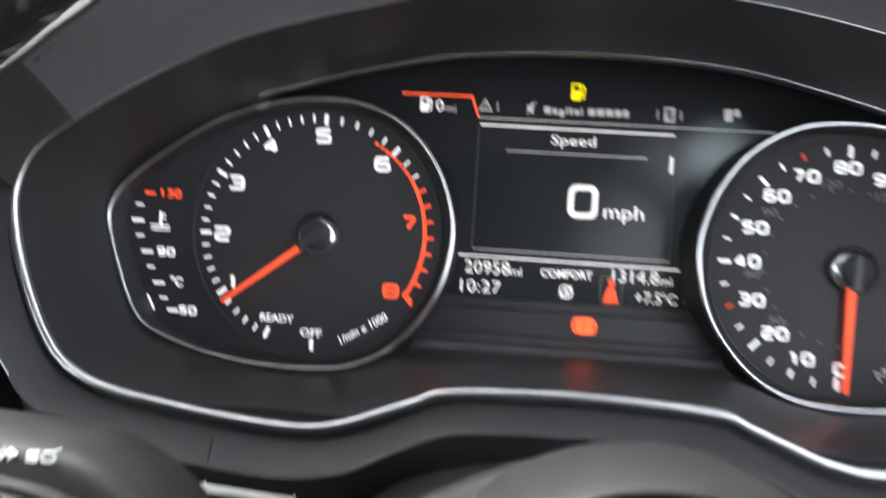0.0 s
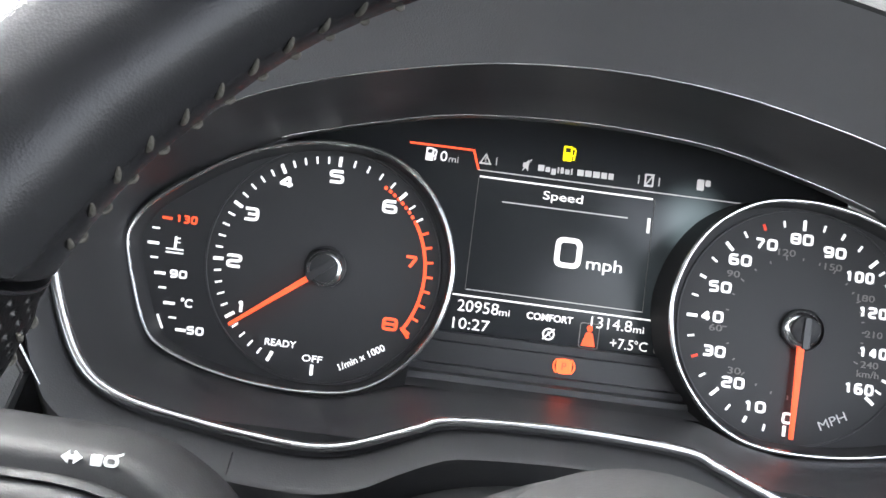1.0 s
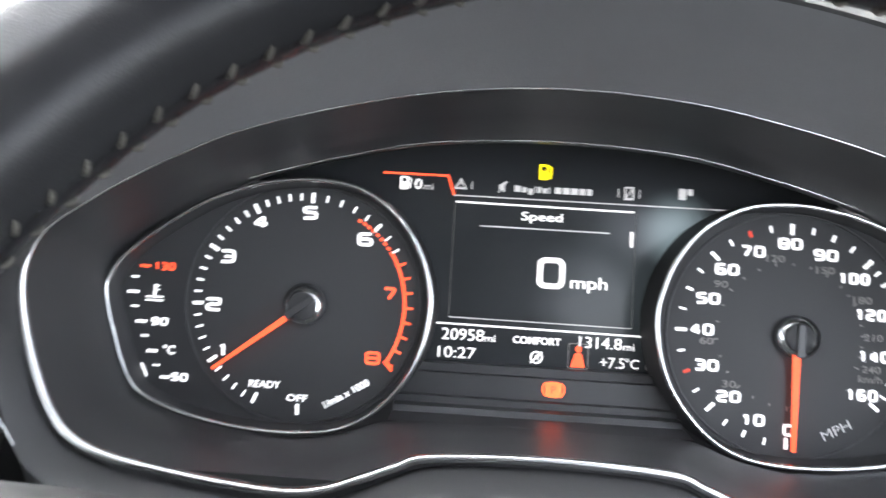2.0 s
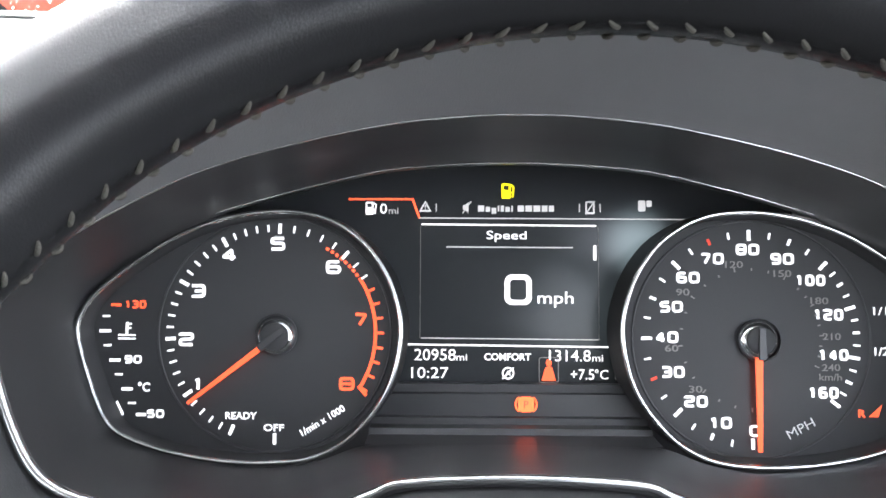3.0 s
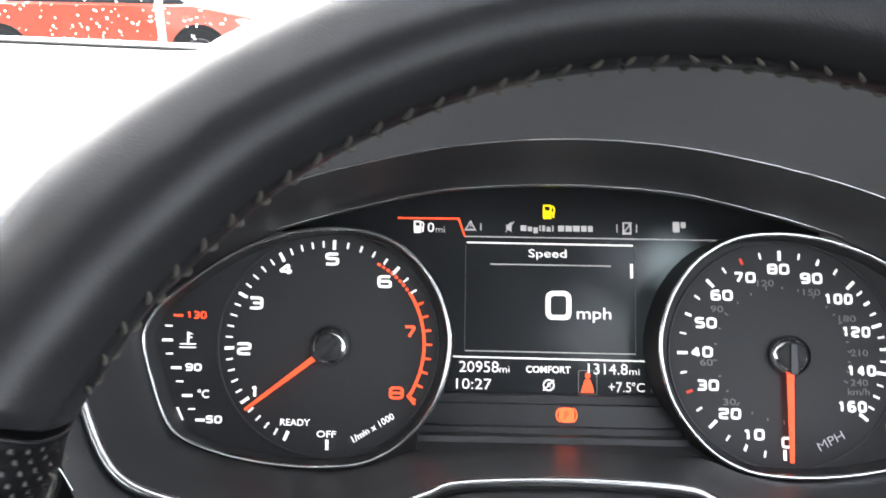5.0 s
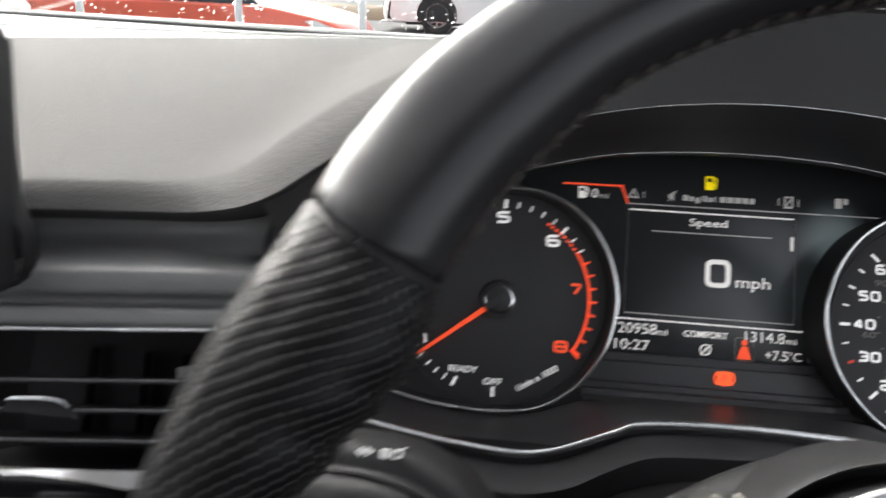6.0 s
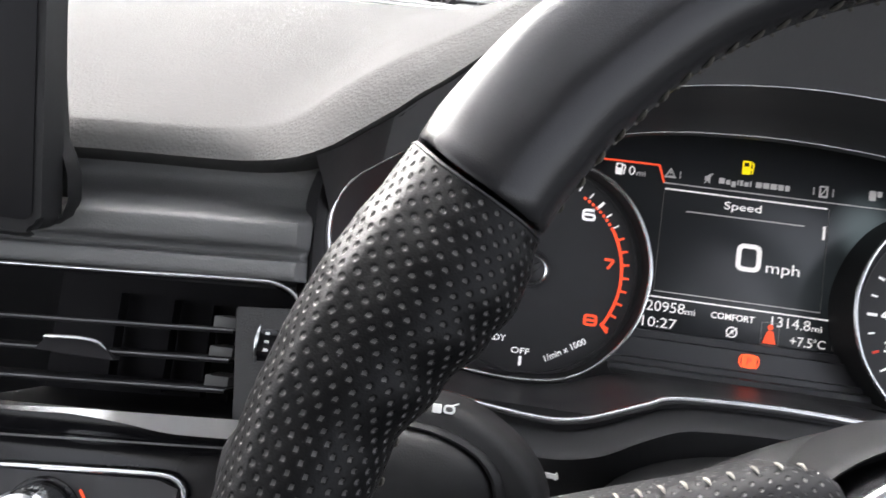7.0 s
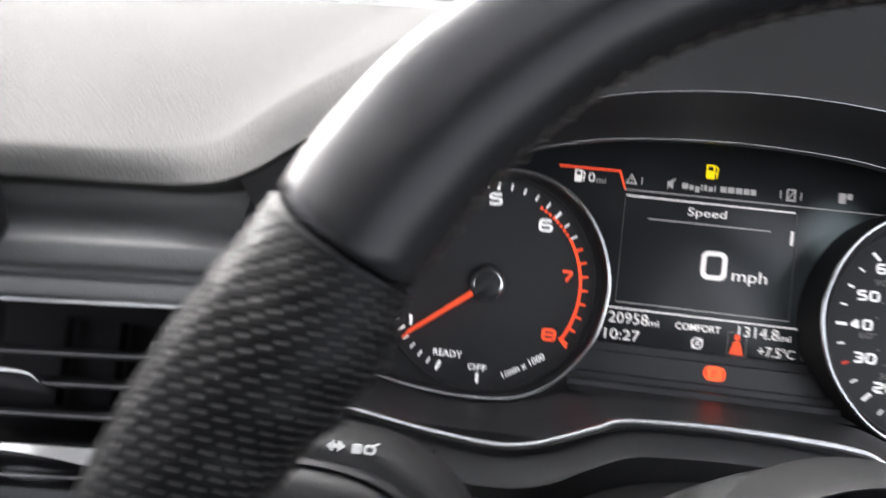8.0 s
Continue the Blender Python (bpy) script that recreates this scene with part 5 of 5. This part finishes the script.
# ------------------------------------------------------------ windscreen
def glass_material(name):
    m = bpy.data.materials.new(name)
    m.use_nodes = True
    b = m.node_tree.nodes["Principled BSDF"]
    b.inputs["Base Color"].default_value = (0.97, 0.985, 0.975, 1)
    b.inputs["Transmission Weight"].default_value = 1.0
    b.inputs["Roughness"].default_value = 0.0
    b.inputs["IOR"].default_value = 1.45
    return m


GLASS = glass_material("windscreen_glass")
bm = B()
foot_l, foot_r, head_r, head_l = Vector((XL, 0.66, 0.908)), Vector((XR, 0.66, 0.908)), Vector((XR - 0.15, -0.28, 1.42)), Vector((XL + 0.15, -0.28, 1.42))
nrm = (foot_r - foot_l).cross(head_l - foot_l).normalized() * 0.004
grid(bm, [[p + nrm * k for p in (foot_l, foot_r, head_r, head_l)] for k in (0, 1)], wrap=True)
bm.verts.ensure_lookup_table()
bm.faces.new([bm.verts[i] for i in (0, 1, 2, 3)])
bm.faces.new([bm.verts[i] for i in (7, 6, 5, 4)])
pane = solo("window_1", bm, GLASS, "clear raked windscreen wet with rain", "windscreen", kind="structure")
pane.visible_shadow = False

# raindrops clinging to the outside of the windscreen
rng = random.Random(7)
drop_v, drop_f = [], []
ex, ey, ez = (foot_r - foot_l).normalized(), (head_l - foot_l).normalized(), nrm.normalized()
for k in range(900):
    u, v = rng.uniform(0.15, 0.85), rng.uniform(0.0, 0.2)
    c = foot_l.lerp(foot_r, u) + (head_l - foot_l) * v + nrm
    r = rng.uniform(0.0004, 0.0011)
    st = rng.uniform(1.0, 1.6)
    base = len(drop_v)
    for ring, hgt in ((1.0, 0.0), (0.75, 0.35), (0.35, 0.5)):
        for j in range(7):
            t = 2 * math.pi * j / 7
            drop_v.append(c + ex * (r * ring * math.cos(t)) + ey * (r * st * ring * math.sin(t)) + ez * (r * hgt))
    for a in range(2):
        for j in range(7):
            i2 = (j + 1) % 7
            drop_f.append((base + a * 7 + j, base + a * 7 + i2, base + a * 7 + 7 + i2, base + a * 7 + 7 + j))
    drop_f.append(tuple(base + 14 + j for j in range(7)))
me = bpy.data.meshes.new("raindrops")
me.from_pydata([tuple(v) for v in drop_v], [], drop_f)
for f in me.polygons:
    f.use_smooth = True
me.materials.append(GLASS)
drops = tagged(new("raindrops", me), "clear raindrops clinging to the windscreen", "raindrops", kind="stuff")
drops.visible_shadow = False

# ------------------------------------------------------------ parked cars and hoop barriers


def parked_car(name, label, paint, x_front, y_near, z0, length, face):
    """A hatchback side-on; face: +1 when its front points to +x."""
    car = thing(name, (x_front - face * length * 0.5, y_near + 0.9, z0), label, "car", Matrix())
    L = length

    def X(u):
        return x_front - face * u * L

    side = [(0.0, 0.36), (0.01, 0.22), (0.06, 0.18), (0.95, 0.2), (0.99, 0.32), (1.0, 0.6), (0.985, 0.82), (0.95, 0.95), (0.3, 0.93), (0.24, 0.92), (0.06, 0.76), (0.015, 0.62)]
    rows = []
    pts = smooth([(u, 0, z) for u, z in side], 72, closed=True)
    for y, k in ((0.0, 0.93), (0.03, 0.975), (0.1, 1.0), (0.9, 1.0), (1.7, 1.0), (1.77, 0.975), (1.8, 0.93)):
        rows.append([Vector((X(0.5 + (p.x - 0.5) * k), y_near + y, z0 + 0.55 + (p.z - 0.55) * k)) for p in pts])
    bm = B()
    vs = grid(bm, rows, wrap=True)
    bm.faces.new(vs[0][::-1])
    bm.faces.new(vs[-1])
    part("body", bm, paint, car, sharp=50)
    cab = [(0.26, 0.9), (0.42, 1.38), (0.6, 1.44), (0.8, 1.4), (0.96, 0.92)]
    bm = B()
    vs = grid(bm, [[Vector((X(u), y_near + y + (0.16 if z > 1 else 0) * s_, z0 + z)) for u, z in cab] for y, s_ in ((0.08, 1), (0.9, 0), (1.72, -1))])
    for r in (vs[0], vs[-1]):
        bm.faces.new(r)
    part("cabin", bm, CAR_GLASS, car, "dark glazed cabin", sharp=30)
    bm = B()
    grid(bm, [[Vector((X(u), y_near + y, z0 + z)) for u, z in ((0.41, 1.385), (0.5, 1.43), (0.6, 1.455), (0.7, 1.45), (0.81, 1.405))] for y in (0.22, 0.9, 1.58)])
    part("roof", bm, paint, car, sharp=50)
    for u in (0.235, 0.815):
        for y in (-0.01, 1.6):
            bm = B()
            cx, cz, yy = X(u), z0 + 0.325, y_near + y
            prof = [(0.2, 0.2), (0.3, 0.2), (0.325, 0.17), (0.325, 0.03), (0.305, 0.0), (0.225, 0.0), (0.215, 0.02)]
            spin(bm, cx * 1000, cz * 1000, [(r * 1000, (yy + d) * 1000) for r, d in prof], 36)
            w = part("wheel", bm, TYRE, car, "black tyre")
            bm = B()
            spin(bm, cx * 1000, cz * 1000, [(218, (yy + 0.012) * 1000), (200, (yy + 0.005) * 1000), (192, (yy + 0.03) * 1000)], 36)
            for k in range(10):
                a = 2 * math.pi * k / 10
                da = 0.11
                o = [(cx + r * math.sin(a + s_ * da * f), cz + r * math.cos(a + s_ * da * f)) for r, s_, f in ((0.04, -1, 1.5), (0.205, -1, 0.55), (0.205, 1, 0.55), (0.04, 1, 1.5))]
                prism(bm, [(p[0] * 1000, p[1] * 1000) for p in o], (yy + 0.03) * 1000, (yy + 0.012) * 1000)
            spin(bm, cx * 1000, cz * 1000, [(50, (yy + 0.03) * 1000), (48, (yy + 0.008) * 1000), (1, (yy + 0.006) * 1000)], 20)
            part("alloy", bm, RIM_ALLOY, w, "silver alloy rim")
        bm = B()
        arch = [(X(u) + 0.375 * math.cos(radians(t)), z0 + 0.325 + 0.375 * math.sin(radians(t))) for t in range(-18, 199, 9)]
        prism(bm, [(a_ * 1000, b_ * 1000) for a_, b_ in arch], (y_near - 0.004) * 1000, (y_near + 0.3) * 1000)
        part("wheel_arch", bm, TYRE, car, "dark wheel arch")
    bm = B()
    prism(bm, [(X(a_) * 1000, (z0 + b_) * 1000) for a_, b_ in ((0.02, 0.64), (0.1, 0.77), (0.13, 0.75), (0.1, 0.68), (0.04, 0.6))], (y_near - 0.002) * 1000, (y_near + 0.1) * 1000)
    part("head_lamp", bm, LAMP_GLASS, car, "clear head lamp")
    bm = B()
    prism(bm, [(X(a_) * 1000, (z0 + b_) * 1000) for a_, b_ in ((0.02, 0.24), (0.075, 0.23), (0.08, 0.5), (0.03, 0.54))], (y_near + 0.004) * 1000, (y_near + 0.2) * 1000)
    part("bumper_intake", bm, TYRE, car, "black bumper intake")
    bm = B()
    metres_box(bm, min(X(0.1), X(0.93)), max(X(0.1), X(0.93)), y_near + 0.01, y_near + 0.12, z0 + 0.15, z0 + 0.25, 0.02)
    part("sill", bm, TYRE, car, "dark sill")
    return car


parked_car("parked_car", "red hatchback parked side-on behind white hoop barriers", RED_PAINT, -2.3, 8.98, -0.37, 4.3, 1)
parked_car("parked_car", "white car parked beyond the red one", WHITE_PAINT, -2.76, 13.66, -0.07, 4.3, -1)

for x0 in (-1.88, -3.7, -5.52):
    bm = B()
    path = [Vector((x0, 4.27, -0.37)), Vector((x0, 4.27, 0.4)), Vector((x0, 4.27, 0.78))]
    for k in range(1, 9):
        t = radians(180 - 90 * k / 8)
        path.append(Vector((x0 + 0.15 + 0.15 * math.cos(t), 4.27, 0.78 + 0.15 * math.sin(t))))
    for k in range(0, 9):
        t = radians(90 - 90 * k / 8)
        path.append(Vector((x0 + 0.63 + 0.15 * math.cos(t), 4.27, 0.78 + 0.15 * math.sin(t))))
    path += [Vector((x0 + 0.78, 4.27, 0.4)), Vector((x0 + 0.78, 4.27, -0.37))]
    sweep(bm, path, 0.024, 12)
    solo("hoop_barrier", bm, WHITE_RAIL, "white painted steel hoop barrier on the car park", "barrier", sharp=60, group="hoop barriers")

bm = B()
rng = random.Random(3)
grid(bm, [[Vector((-9 + 0.6 * i, y, -0.07 + (0.16 if 0 < j < 3 else 0.0) + rng.uniform(0, 0.1) * (0 < j < 3))) for i in range(26)] for j, y in enumerate((17.0, 17.4, 19.5, 20.0))])
solo("verge", bm, SOIL, "bare brown verge at the edge of the car park", "verge", kind="structure")
